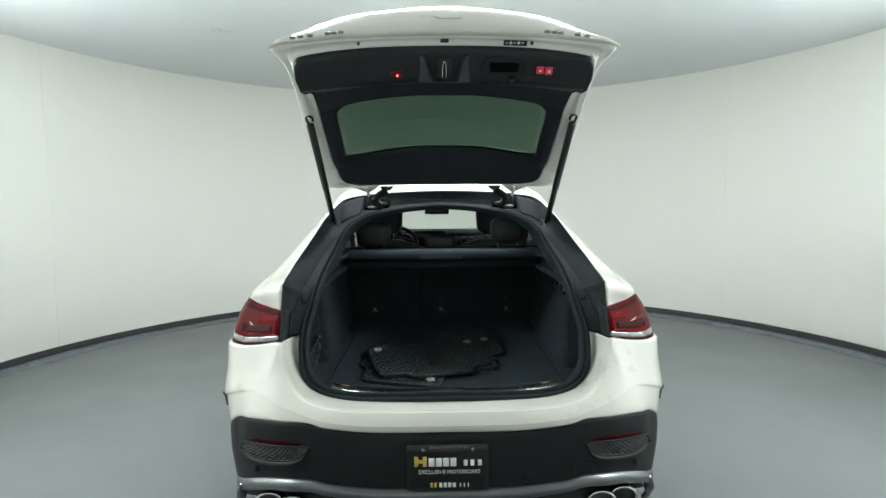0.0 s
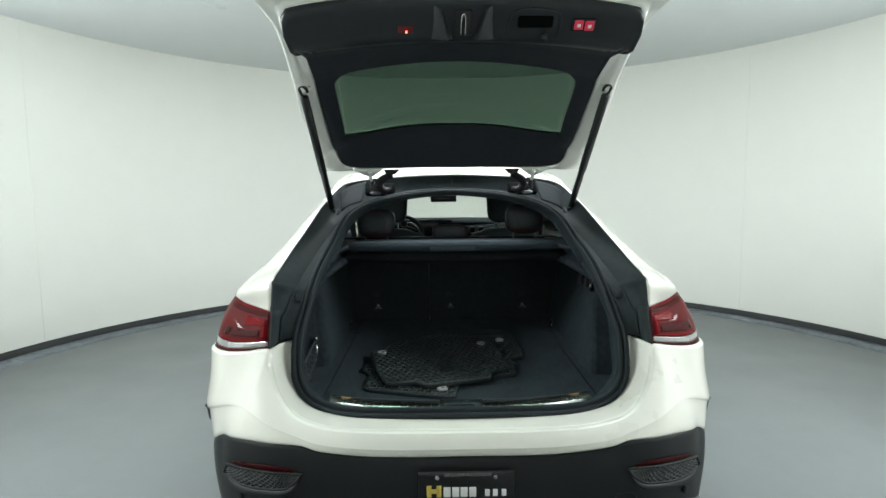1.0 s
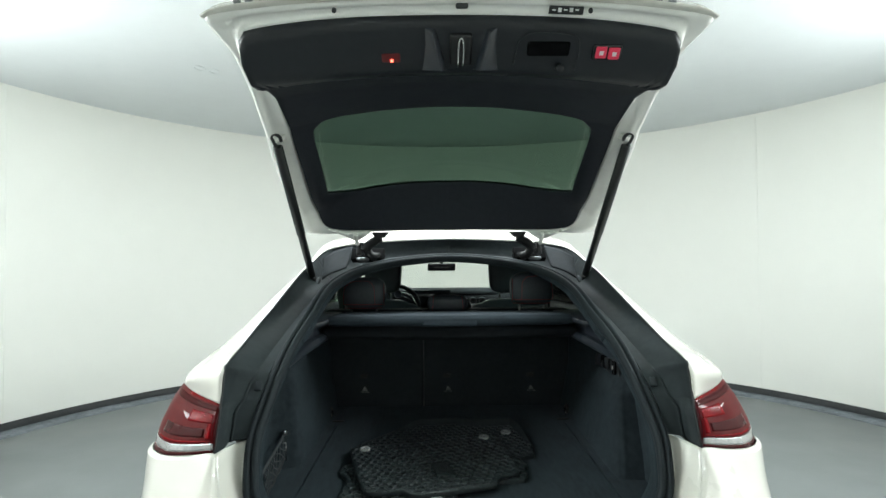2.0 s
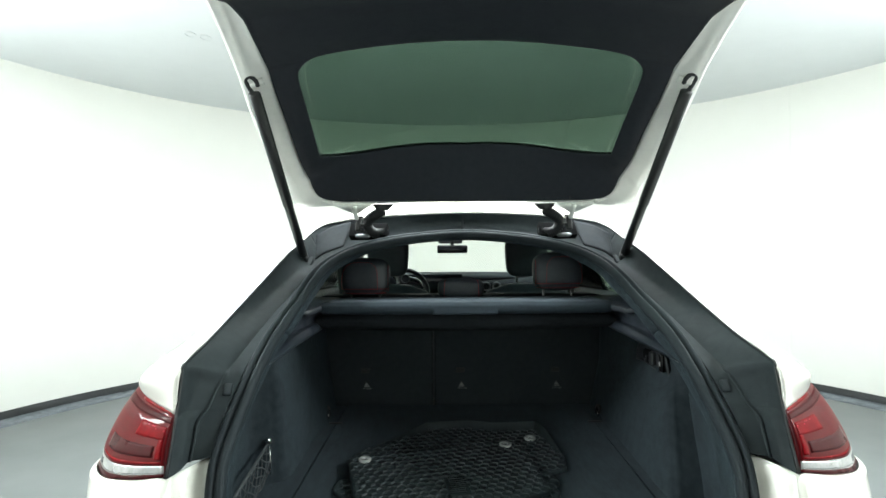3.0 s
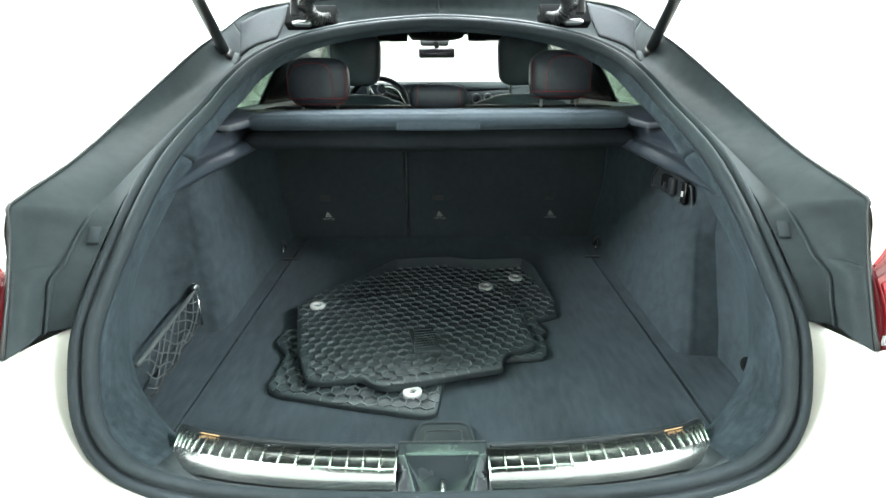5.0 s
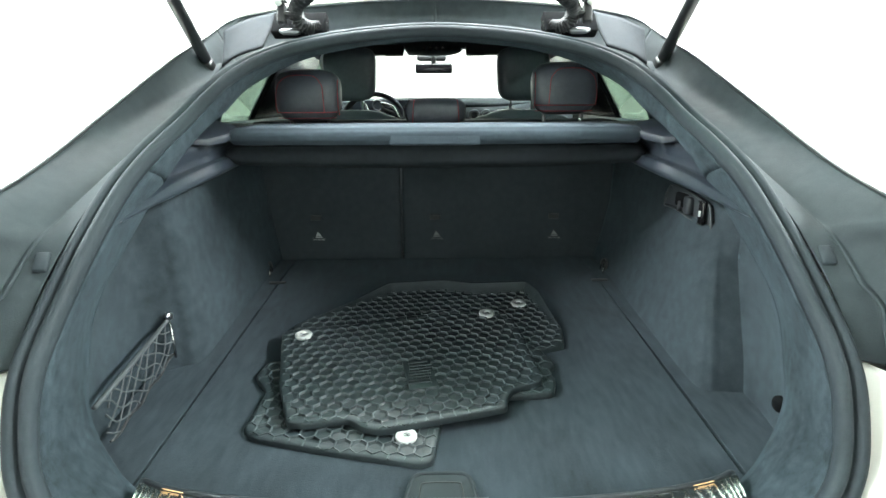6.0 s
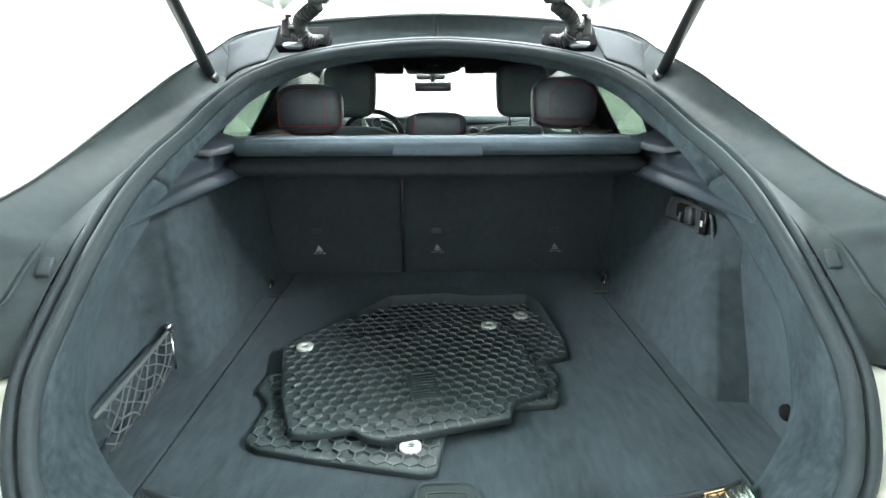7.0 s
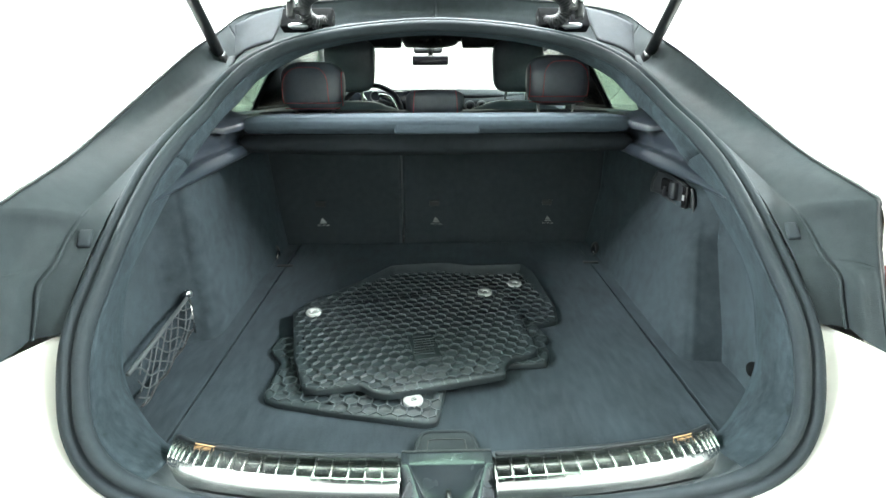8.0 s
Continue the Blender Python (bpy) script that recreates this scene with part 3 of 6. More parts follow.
# tail lamps
for s in (-1, 1):
    low = [(.648, 2.143, .986), (.734, 2.174, .970), (.816, 2.225, .956), (.892, 2.328, .947), (.922, 2.43, .953)]
    upp = [(.655, 2.207, 1.100), (.71, 2.260, 1.103), (.77, 2.320, 1.109), (.825, 2.388, 1.117), (.862, 2.47, 1.112)]
    low, upp = [[(s * x, y, z) for x, y, z in c] for c in (low, upp)]
    m1 = [(x + s * .007 * i / 4 + s * .002, y - .014, z) for i, (x, y, z) in enumerate(blend(low, upp, 0.35))]
    m2 = [(x + s * .007 * i / 4 + s * .002, y - .012, z) for i, (x, y, z) in enumerate(blend(low, upp, 0.7))]
    g = loft([low, m1, m2, upp], 40, 33)
    lamp = part("tail_light", grid(g[6:]), M_RED, car, "red tail lamp with a clear lower strip", thick=0.002)
    part("clear_strip", grid(g[2:7]), M_CLEAR, lamp, thick=0.004)
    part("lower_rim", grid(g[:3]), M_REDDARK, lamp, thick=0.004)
    # lit and shaded chambers painted as brighter and duller reds laid on the lens: a bright bar along the top, a dull
    # band, a bright block, a dark box and a thin line over the clear strip
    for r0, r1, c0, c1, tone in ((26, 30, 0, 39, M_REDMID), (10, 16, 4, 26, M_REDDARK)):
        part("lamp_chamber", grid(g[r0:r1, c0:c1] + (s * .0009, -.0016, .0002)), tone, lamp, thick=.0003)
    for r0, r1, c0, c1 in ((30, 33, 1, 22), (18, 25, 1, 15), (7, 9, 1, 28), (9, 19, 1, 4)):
        part("lit_lens_zone", grid(g[r0:r1, c0:c1] + (s * .0011, -.0019, .0001)), M_REDLIT, lamp, thick=.0003)
    # small glowing boxes paint the orange glints seen on the lens
    for c, r in ((2, 22), (6, 22), (7, 23), (8, 23), (10, 23)):
        part("lens_glint", box(*(g[r, c] + (0, -.003, 0)), .003, .002, .0028, .001), M_KEYRED_GLINT, lamp)
    side = g[:, 0]
    inner_ = cr([(s * .645, 2.143, .984), (s * .649, 2.175, 1.04), (s * .653, 2.206, 1.10)], len(side))
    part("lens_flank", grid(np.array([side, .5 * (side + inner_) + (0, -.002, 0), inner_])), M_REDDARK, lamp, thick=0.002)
    part("lamp_edge", tube(inner_[::2] + (0, 0.002, 0), 0.003, 6), M_GLOSSBLACK, lamp)

# dark gutter round the upper opening
for s in (-1, 1):
    def sd(c):
        return [(s * x, y, z) for x, y, z in c]
    # rows of the panel: outer edge, the moulded corner between its two faces, and the seal; the lowest three make a block that stands proud
    outer_ = [(.645, 2.141, .985), (.648, 2.170, 1.035), (.651, 2.197, 1.084), (.652, 2.202, 1.095), (.6525, 2.207, 1.105)] + EDGE[2:] + flip([EDGE[-2]])
    seal_ = [(.586, 2.220, .998), (.583, 2.250, 1.032), (.580, 2.276, 1.062), (.577, 2.292, 1.082), (.575, 2.302, 1.093), (.570, 2.330, 1.120), (.567, 2.347, 1.134), (.563, 2.372, 1.155), (.556, 2.420, 1.187)] + GUT[6:] + flip([GUT[-2]])
    corner_ = [(.634, 2.216, .991), (.634, 2.236, 1.030), (.634, 2.252, 1.063), (.626, 2.270, 1.081), (.621, 2.281, 1.090), (.617, 2.324, 1.124), (.607, 2.350, 1.148), (.604, 2.385, 1.160), (.602, 2.460, 1.186)]
    depth = [.028, .030, .040, .080, .080, .035, .02, .02, .02]
    deep = [[(x, y + d, z - d * 0.7) for (x, y, z), d in zip(blend(outer_[9:], seal_[9:], w), depth)] for w in (.25, .7)]
    corner_ += deep[1]
    swell = [-.006, -.007, -.007, .002, .009, .010, .009, .008, .006]
    half_way = [tuple(.5 * (np.array(a) + np.array(b)) + (q, q, 0)) for a, b, q in zip(outer_, corner_, swell)] + deep[0]
    for _ in range(2):
        for c in (corner_, half_way):
            c[8:-1] = [tuple((np.array(c[k - 1]) + 2 * np.array(c[k]) + np.array(c[k + 1])) / 4) for k in range(8, len(c) - 1)]
    step = [(x, y + .005, z - .003) for x, y, z in blend(outer_, half_way, 0.10)]
    bead = [(x - .008 * q, y - .005 * q, z) for (x, y, z), q in zip(corner_, [1, 1, 1, 1, 1, .8, .5, .3, .1] + [0] * 9)]
    sections = [outer_, step, half_way, blend(corner_, half_way, .13), bead, blend(corner_, seal_, .15), blend(corner_, seal_, .55), seal_]
    g = loft([sd(c) for c in sections], 16 * (len(outer_) - 1) + 1, 55)[:, :16 * (len(outer_) - 2) + 1]
    gp = part("gutter_panel", grid(g[:, :201]), M_PLASTIC, car, "dark grained plastic gutter beside the opening", thick=0.004)
    part("roof_gutter", grid(g[:, 200:]), M_PLASTIC, car, thick=0.004)
    part("bump_stop", box(s * .588, 2.328, 1.112, .020, .034, .028, .003, (38, 0, s * -10)), M_RUBBER, gp, "rubber stop")
    part("edge_bead", tube(cr(sd(EDGE), 105)[:77], .0035, 6), M_BLACK, gp)

# rubber seal: two beads on a flange, all round
half = half_cr(SEAL, 90)
ring = np.concatenate([half[:-1], (half[::-1] * (-1, 1, 1))[:-1]])
centre = np.array((0, 2.45, 1.15))
tang = np.roll(ring, -1, 0) - np.roll(ring, 1, 0)
tang /= np.linalg.norm(tang, axis=1)[:, None]
nrm = np.cross(tang, np.cross(centre - ring, tang))
inw = nrm / np.linalg.norm(nrm, axis=1)[:, None]
fwd = np.cross(tang, inw)
fwd *= np.sign(fwd[:, 1])[:, None]
profile = [(-.004, .012), (-.002, -.006), (.004, -.013), (.010, -.012), (.014, -.003), (.017, -.003), (.021, -.013), (.028, -.015),
           (.034, -.008), (.036, .002), (.036, .010)]
rings = np.array([ring + a * inw + b * fwd for a, b in profile])
part("door_seal", grid(rings, True), M_RUBBER, car, "double black rubber seal round the opening", thick=0.002)
SEAL_IN = ring + .035 * inw + .008 * fwd

# sides: lower body, quarter panel, pillars, glass
RAIL = [(.654, 2.24, 1.192), (.665, 2.42, 1.230), (.66, 2.54, 1.270), (.638, 2.68, 1.334), (.612, 2.90, 1.427), (.597, 3.05, 1.480),
        (.588, 3.30, 1.552), (.58, 3.80, 1.612), (.575, 4.30, 1.612), (.60, 4.75, 1.55), (.68, 5.20, 1.34), (.76, 5.60, 1.12)]
BELT = [(.835, 2.36, 1.122), (.845, 2.45, 1.135), (.85, 2.56, 1.142), (.856, 2.70, 1.142), (.862, 2.90, 1.138), (.868, 3.05, 1.133),
        (.878, 3.30, 1.122), (.89, 3.80, 1.105), (.892, 4.30, 1.09), (.89, 4.75, 1.08), (.875, 5.20, 1.065), (.86, 5.60, 1.05)]
for s in (-1, 1):
    def sd(c):
        return [(s * x, y, z) for x, y, z in c]
    rail_, belt_ = [(.655, 2.204, 1.098)] + RAIL, [(.866, 2.47, 1.108)] + [(.852, 2.445, 1.124)] + BELT[1:]
    bulge = blend(rail_, belt_, .5, .024)
    bulge[0], bulge[1] = (.772, 2.314, 1.108), (.762, 2.305, 1.158)
    q1, q3 = blend(rail_, bulge, .5, .014), blend(bulge, belt_, .5, .010)
    q1[0], q3[0] = (.711, 2.256, 1.102), (.828, 2.384, 1.116)
    up = loft([sd(rail_), sd(q1), sd(bulge), sd(q3), sd(belt_)], 166, 19)
    part("quarter_panel", grid(up[:, :103]), M_WHITE, car, thick=0.004)
    up = up[::2, list(range(15, 166, 1))]
    up = up[:, [min(int(round(k * 150 / 110)), 150) for k in range(111)]]
    part("side_window", grid(up[1:9, 63:77]), M_SIDEGLASS, car, "dark tinted side window", thick=0.003)
    part("door_pillar", grid(up[:, 75:92]), M_GLOSSBLACK, car, thick=0.01)
    part("side_window", grid(up[1:9, 91:103]), M_SIDEGLASS, car, "dark tinted side window", thick=0.003)
    part("roof_rail", grid(up[:2, 60:]), M_WHITE, car, thick=0.02)
    part("belt_trim", grid(up[8:, 63:]), M_GLOSSBLACK, car, thick=0.008)
    part("windscreen_pillar", grid(up[:, 101:]), M_WHITE, car, thick=0.02)
    mids = [(.905, 2.50, .94), (.93, 2.62, .92), (.95, 2.80, .90), (.965, 3.05, .88), (.965, 3.30, .86), (.955, 3.6, .85), (.95, 3.9, .85),
            (.95, 4.3, .85), (.955, 4.75, .86), (.97, 5.2, .86), (.97, 5.7, .85), (.955, 6.1, .83), (.88, 6.45, .80)]
    tops = BELT[1:] + [(.84, 6.05, 1.02), (.74, 6.45, .95)]
    bots = [(.915, 2.50, .62), (.935, 2.62, .60), (.955, 2.8, .72), (.965, 3.05, .74), (.965, 3.30, .62), (.95, 3.6, .33), (.94, 3.9, .30),
            (.94, 4.3, .30), (.945, 4.75, .30), (.955, 5.2, .34), (.965, 5.75, .68), (.955, 6.1, .70), (.90, 6.45, .42)]
    part("body_side", grid(loft([sd(tops), sd(blend(tops, mids, .5, .006)), sd(mids), sd(blend(mids, bots, .6, .004)), sd(bots)], 90, 20)), M_WHITE, car, thick=0.005)
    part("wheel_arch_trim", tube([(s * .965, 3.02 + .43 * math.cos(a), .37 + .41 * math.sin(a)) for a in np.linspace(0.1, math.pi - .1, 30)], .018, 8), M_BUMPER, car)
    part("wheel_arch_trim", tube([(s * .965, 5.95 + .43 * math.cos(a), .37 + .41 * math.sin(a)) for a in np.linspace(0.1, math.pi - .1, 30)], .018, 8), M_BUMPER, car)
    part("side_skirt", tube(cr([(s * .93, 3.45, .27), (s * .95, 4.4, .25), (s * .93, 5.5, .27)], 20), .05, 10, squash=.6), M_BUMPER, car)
    for wy in (3.02, 5.95):
        wheel = part("wheel", tube([(s * .74, wy, .37), (s * .745, wy, .37), (s * .935, wy, .37), (s * .94, wy, .37)], [.30, .345, .345, .30], 48, up=(0, 0, 1)), M_TYRE, car)
        part("tyre", tube([(s * .835, wy + .315 * math.cos(b), .37 + .315 * math.sin(b)) for b in np.linspace(0, 2 * math.pi, 65)[:-1]], .055, 12, closed=True, up=(1, 0, 0)), M_TYRE, wheel)
        rim = part("rim", disc((s * .945, wy, .37), (s, 0, 0), .235, .012, 40), M_STEEL, wheel)
        for k in range(10):
            a = 2 * math.pi * k / 10
            part("spoke", tube([(s * .962, wy + .04 * math.cos(a), .37 + .04 * math.sin(a)), (s * .955, wy + .23 * math.cos(a), .37 + .23 * math.sin(a))], .014, 6), M_GLOSSBLACK, wheel)
    part("door_mirror", box(s * 1.0, 5.02, 1.12, .20, .11, .15, .04, seg=4), M_WHITE, car)

# roof, windscreen, bonnet, nose, underside
rear = [(.595, 3.05, 1.480), (.555, 3.15, 1.535), (.48, 3.19, 1.560), (.29, 3.155, 1.578), (0, 3.125, 1.587)][::-1]


def arch(y, rail_x, rail_z, mid_z):
    return [(rail_x * t, y + 0.04 * (1 - t * t), mid_z - (mid_z - rail_z) * t ** 3) for t in (0, .3, .6, .85, 1)]


g = loft([whole(rear), whole(arch(3.36, .588, 1.562, 1.655)), whole(arch(3.8, .58, 1.614, 1.705)), whole(arch(4.25, .575, 1.614, 1.712)), whole(arch(4.66, .595, 1.57, 1.675))], 60, 40)
part("roof", grid(g), M_WHITE, car, thick=0.006)
ws_top = arch(4.67, .592, 1.567, 1.672)
ws_bot = [(.76 * t, 5.60 + .14 * (1 - t * t), 1.11 - .0 * t) for t in (0, .3, .6, .85, 1)]
part("windscreen", grid(loft([whole(ws_top), whole([(a[0] * .5 + b[0] * .5, a[1] * .5 + b[1] * .5, a[2] * .5 + b[2] * .5 + .03) for a, b in zip(ws_top, ws_bot)]), whole(ws_bot)], 40, 20)), M_SCREENGLASS, car, "clear windscreen", thick=0.004, shadow=False)
hood = [[(.84 * t, 5.60 + .14 * (1 - t * t), 1.10 - .06 * t ** 4) for t in (0, .4, .8, 1)], [(.85 * t, 6.1 + .1 * (1 - t * t), 1.07 - .05 * t ** 4) for t in (0, .4, .8, 1)],
        [(.76 * t, 6.5 + .16 * (1 - t * t), .97 - .04 * t ** 4) for t in (0, .4, .8, 1)]]
part("bonnet", grid(loft([whole(c) for c in hood], 40, 20)), M_WHITE, car, thick=0.006)
nose = [[(.76 * t, 6.5 + .16 * (1 - t * t), .968) for t in (0, .4, .8, 1)], [(.86 * t, 6.55 + .27 * (1 - t * t), .75) for t in (0, .4, .8, 1)],
        [(.92 * t, 6.5 + .30 * (1 - t * t), .5) for t in (0, .4, .8, 1)], [(.90 * t, 6.45 + .28 * (1 - t * t), .27) for t in (0, .4, .8, 1)]]
part("front_bumper", grid(loft([whole(c) for c in nose], 40, 20)), M_WHITE, car, thick=0.006)
part("grille", box(0, 6.80, .72, .78, .06, .30, .03), M_GLOSSBLACK, car)
for s in (-1, 1):
    part("headlight", box(s * .66, 6.60, .84, .34, .22, .12, .04, (0, 0, s * -22)), M_CLEAR, car)
part("underbody", box(0, 4.4, .29, 1.7, 4.0, .06, .02), M_BLACK, car)


# ---- the open tailgate ----
PROF = [(1.88, 2.062), (1.905, 2.045), (1.93, 2.0), (1.985, 1.945), (2.03, 1.945), (2.08, 1.965), (2.2, 1.988), (2.45, 1.983), (2.70, 1.898), (2.94, 1.805),
        (2.965, 1.71), (2.985, 1.625), (3.05, 1.600)]
RIM = [(1.88, 2.068), (1.95, 2.066), (2.1, 2.05), (2.3, 2.02), (2.45, 1.99), (2.70, 1.900), (2.94, 1.80), (2.985, 1.70), (3.05, 1.610)]
SAG = [(1.88, .08), (1.93, .12), (2.0, .14), (2.45, .24), (2.83, .39), (2.94, .38), (2.965, .2), (2.985, .02), (3.1, 0)]

RIMSAG = [(1.88, .08), (1.93, .12), (2.0, .14), (2.45, .24), (2.83, .36), (2.94, .34), (3.0, .19), (3.05, .08)]


def gate_z(x, y):
    return lerp_table(PROF, y) - lerp_table(SAG, y) * x * x


TRIM = [(0, 1.912), (.30, 1.912), (.475, 1.916), (.503, 1.922), (.512, 1.94), (.502, 1.99), (.492, 2.06), (.497, 2.15), (.512, 2.3), (.531, 2.5), (.538, 2.7), (.541, 2.83),
        (.540, 2.91), (.536, 2.945), (.526, 2.966), (.505, 2.979), (.45, 2.985), (.3, 2.990), (0, 2.996)]
PANE = [(0, 2.438), (.26, 2.438), (.37, 2.438), (.418, 2.449), (.450, 2.472), (.466, 2.505), (.474, 2.64), (.480, 2.78), (.482, 2.830), (.472, 2.851), (.345, 2.904), (0, 2.937)]
FRAME = [(0, 1.888), (.3, 1.89), (.52, 1.900), (.576, 1.915), (.577, 1.95), (.567, 2.05), (.578, 2.2), (.600, 2.4), (.620, 2.6), (.624, 2.8), (.622, 2.93), (.611, 2.985),
         (.582, 3.018), (.50, 3.033), (.3, 3.041), (0, 3.045)]


def polar(outline, n=120):
    """A half outline (x, y), made whole and sampled at even angles about the pane's middle."""
    h = cr([(x, y, 0) for x, y in outline], 400)[:, :2]
    ang = np.arctan2(h[:, 0], 2.62 - h[:, 1])
    want = np.linspace(0, math.pi, n)
    r = np.interp(want, np.maximum.accumulate(ang), np.hypot(h[:, 0], 2.62 - h[:, 1]))
    right = np.stack([r * np.sin(want), 2.62 - r * np.cos(want)], 1)
    return np.vstack([right, (right[::-1] * (-1, 1))[1:-1]])


pt, pp, pf = polar(TRIM, 160), polar(PANE, 160), polar(FRAME, 160)


def rim_rise(flat, dz, w=1.0):
    """On the frame's own smoother profile, or between the two."""
    return np.array([(x, y, gate_z(x, y) * (1 - w) + w * (lerp_table(RIM, y) - lerp_table(RIMSAG, y) * x * x) + dz) for x, y in flat])


def rise(flat, dz):
    return np.array([(x, y, gate_z(x, y) + dz) for x, y in flat])


def around(scale, dz):
    """The pane's outline grown by scale, at the height of the pane's own edge."""
    return np.array([(x * scale, 2.62 + (y - 2.62) * scale, gate_z(x, y) + dz) for x, y in pp])


def trim_row(w):
    """Between trim edge and pane: moulded box at the tail, a plain curve round the sides and the hinge end."""
    flat = pt * (1 - w) + pp * w
    out = []
    for (x, y), (xt, yt), (xp, yp) in zip(flat, pt, pp):
        a = gate_z(x, y)
        b = gate_z(xt, yt) * (1 - w) + gate_z(xp, yp) * w - .012 * math.sin(math.pi * w)
        k = min(max((yt - 2.45) / .25, 0), 1)
        out.append((x, y, a * (1 - k) + b * k))
    return np.array(out)


rows = [rim_rise(pf * 1.002 - (0, 2.62 * .002), .018), rim_rise(pf * .99 + (0, 2.62 * .01), .032), rim_rise(pf * .6 + pp * .4, .034), around(1.065, .016), around(1.045, .014)]
gate = part("tailgate", grid(np.array(rows), True), M_WHITE, car, "white tailgate swung fully open", thick=0.003)
rows = [rise(pt, .014), rise(pt * .997 + (0, 2.62 * .003), -.002)] + [trim_row(w) for w in np.linspace(.02, .97, 26)] + [rise(pp * .997 + (0, 2.62 * .003), .001), rise(pp * .994 + (0, 2.62 * .006), .0035)]
tv, tf = grid(np.array(rows), True)
tail_side = [f for f in tf if max(tv[i][1] for i in f) < 2.035]
part("inner_trim", (tv, [f for f in tf if max(tv[i][1] for i in f) >= 2.035]), M_HATCH, gate, "black fabric covered inner trim of the tailgate", thick=0.003)
used = sorted({i for f in tail_side for i in f})
at = {i: k for k, i in enumerate(used)}
part("tail_cover", ([tv[i] for i in used], [tuple(at[i] for i in f) for f in tail_side]), M_PLASTIC2, gate, "black moulded plastic tail cover", thick=0.003)
rows = [rise([(x * w * 1.005, y) for w in np.linspace(-1, 1, 25)], .006) for x, y in pp[:160]]
part("rear_glass", grid(np.array(rows)), M_REARGLASS, gate, "green tinted rear window glass", thick=0.003)
# printed black border and aerial lines of the pane
rows = [around(1.0, .0095), around(1.02, .011), around(1.05, .012)]
part("glass_border", grid(np.array(rows), True), M_PIT, gate)
for x, y0, y1 in ((.0, 2.70, 2.81), (.31, 2.48, 2.88), (.325, 2.66, 2.88)):
    part("heating_wire", tube([(x, y, gate_z(x, y) + .008) for y in np.linspace(y0, y1, 8)], .0006, 4), M_BLACK, gate)
# white frame round the trim, with a stepped flange
rows = [rise(pt, .012), rim_rise(pt * .85 + pf * .15, .004, .3), rim_rise(pt * .6 + pf * .4, .008, .8), rim_rise(pt * .45 + pf * .55, -.004), rim_rise(pt * .12 + pf * .88, -.002), rim_rise(pf, .004), rim_rise(pf * 1.002 - (0, 2.62 * .002), .02)]
part("inner_frame", grid(np.array(rows), True), M_INWHITE, gate, "glossy white inner frame of the tailgate", thick=0.003)
# outer tail panel with the spoiler lip
tail = [[(0, 1.884, 2.070), (.3, 1.887, 2.063), (.49, 1.897, 2.050), (.56, 1.904, 2.042), (.583, 1.914, 2.036)],
        [(0, 1.876, 2.082), (.3, 1.879, 2.075), (.49, 1.89, 2.060), (.56, 1.898, 2.050), (.590, 1.91, 2.042)],
        [(0, 1.915, 2.128), (.3, 1.917, 2.116), (.49, 1.93, 2.088), (.56, 1.94, 2.066), (.588, 1.945, 2.054)],
        [(0, 2.00, 2.190), (.3, 2.00, 2.170), (.47, 2.01, 2.125), (.55, 2.00, 2.095), (.580, 2.01, 2.078)],
        [(0, 2.11, 2.236), (.3, 2.105, 2.207), (.45, 2.10, 2.168), (.53, 2.095, 2.132), (.575, 2.09, 2.092)],
        [(0, 2.14, 2.237), (.3, 2.135, 2.208), (.45, 2.13, 2.168), (.53, 2.125, 2.132), (.575, 2.12, 2.092)],
        [(0, 2.24, 2.14), (.3, 2.24, 2.12), (.48, 2.24, 2.08), (.56, 2.24, 2.05), (.585, 2.24, 2.03)],
        [(0, 2.45, 2.04), (.3, 2.45, 2.02), (.48, 2.47, 1.98), (.56, 2.47, 1.955), (.59, 2.47, 1.935)]]
g = loft([whole(c) for c in tail], 80, 40)
part("tail_panel", grid(g), M_WHITE, gate, "white outer tail panel with a spoiler lip", thick=0.004)


def tail_pt(x, w):
    """A place on the tail panel."""
    row = g[int(w * 39)]
    i = np.argmin(abs(row[:, 0] - x))
    return row[i]


for x0, n_, s_ in ((-.500, 7, .027), (.335, 3, .028), (.445, 2, .030)):
    for k in range(n_):
        if n_ == 7 and k == 3:
            continue
        p = tail_pt(x0 + k * s_, .17)
        part("badge", box(p[0], p[1] - .003, p[2] + .002, s_ * .72, .006, .016, .002, (38, 3 if x0 < 0 else -3, 0)), M_CHROME, gate, "chrome badge")
p = tail_pt(0, .33)
part("emblem", tube([(p[0] + .042 * math.cos(a), p[1] + .012 * math.sin(a), p[2] + .002 + .006 * math.sin(a)) for a in np.linspace(0, 2 * math.pi, 33)[:-1]], .0018, 8, closed=True), M_CHROME, gate, "round chrome emblem")
part("lock_opening", box(0, 1.884, 2.052, .028, .012, .012, .004, (20, 0, 0)), M_BLACK, gate)
for x in (-.285, .29):
    part("rubber_plug", disc((x, 1.892, 2.045), (0, -.6, -1), .005, .004, 12), M_BLACK, gate)
sticker = part("sticker", box(.235, 1.892, 2.046, .078, .002, .018, .0005, (35, 2, 0)), M_BLACK, gate, "small black information sticker")
for k in range(5):
    part("printed_mark", box(.207 + .013 * k, 1.8895, 2.0455, .008, .002, .003 + .006 * (k % 2), .0003, (35, 2, 0)), M_INK, sticker)

# lamp, keys, grab recess with its shade as a black block, lock and pull wedges in the tail trim
TILT_TRIM = (-45, 0, 0)


def on_trim(x, y, out=0.0):
    return (x, y - out * .7, gate_z(x, y) - out * .7)


lampo = part("courtesy_lamp", box(*on_trim(-.164, 1.962, .000), .044, .022, .008, .003, TILT_TRIM), M_LAMPRED, gate, "dark red warning lamp with a lit core")
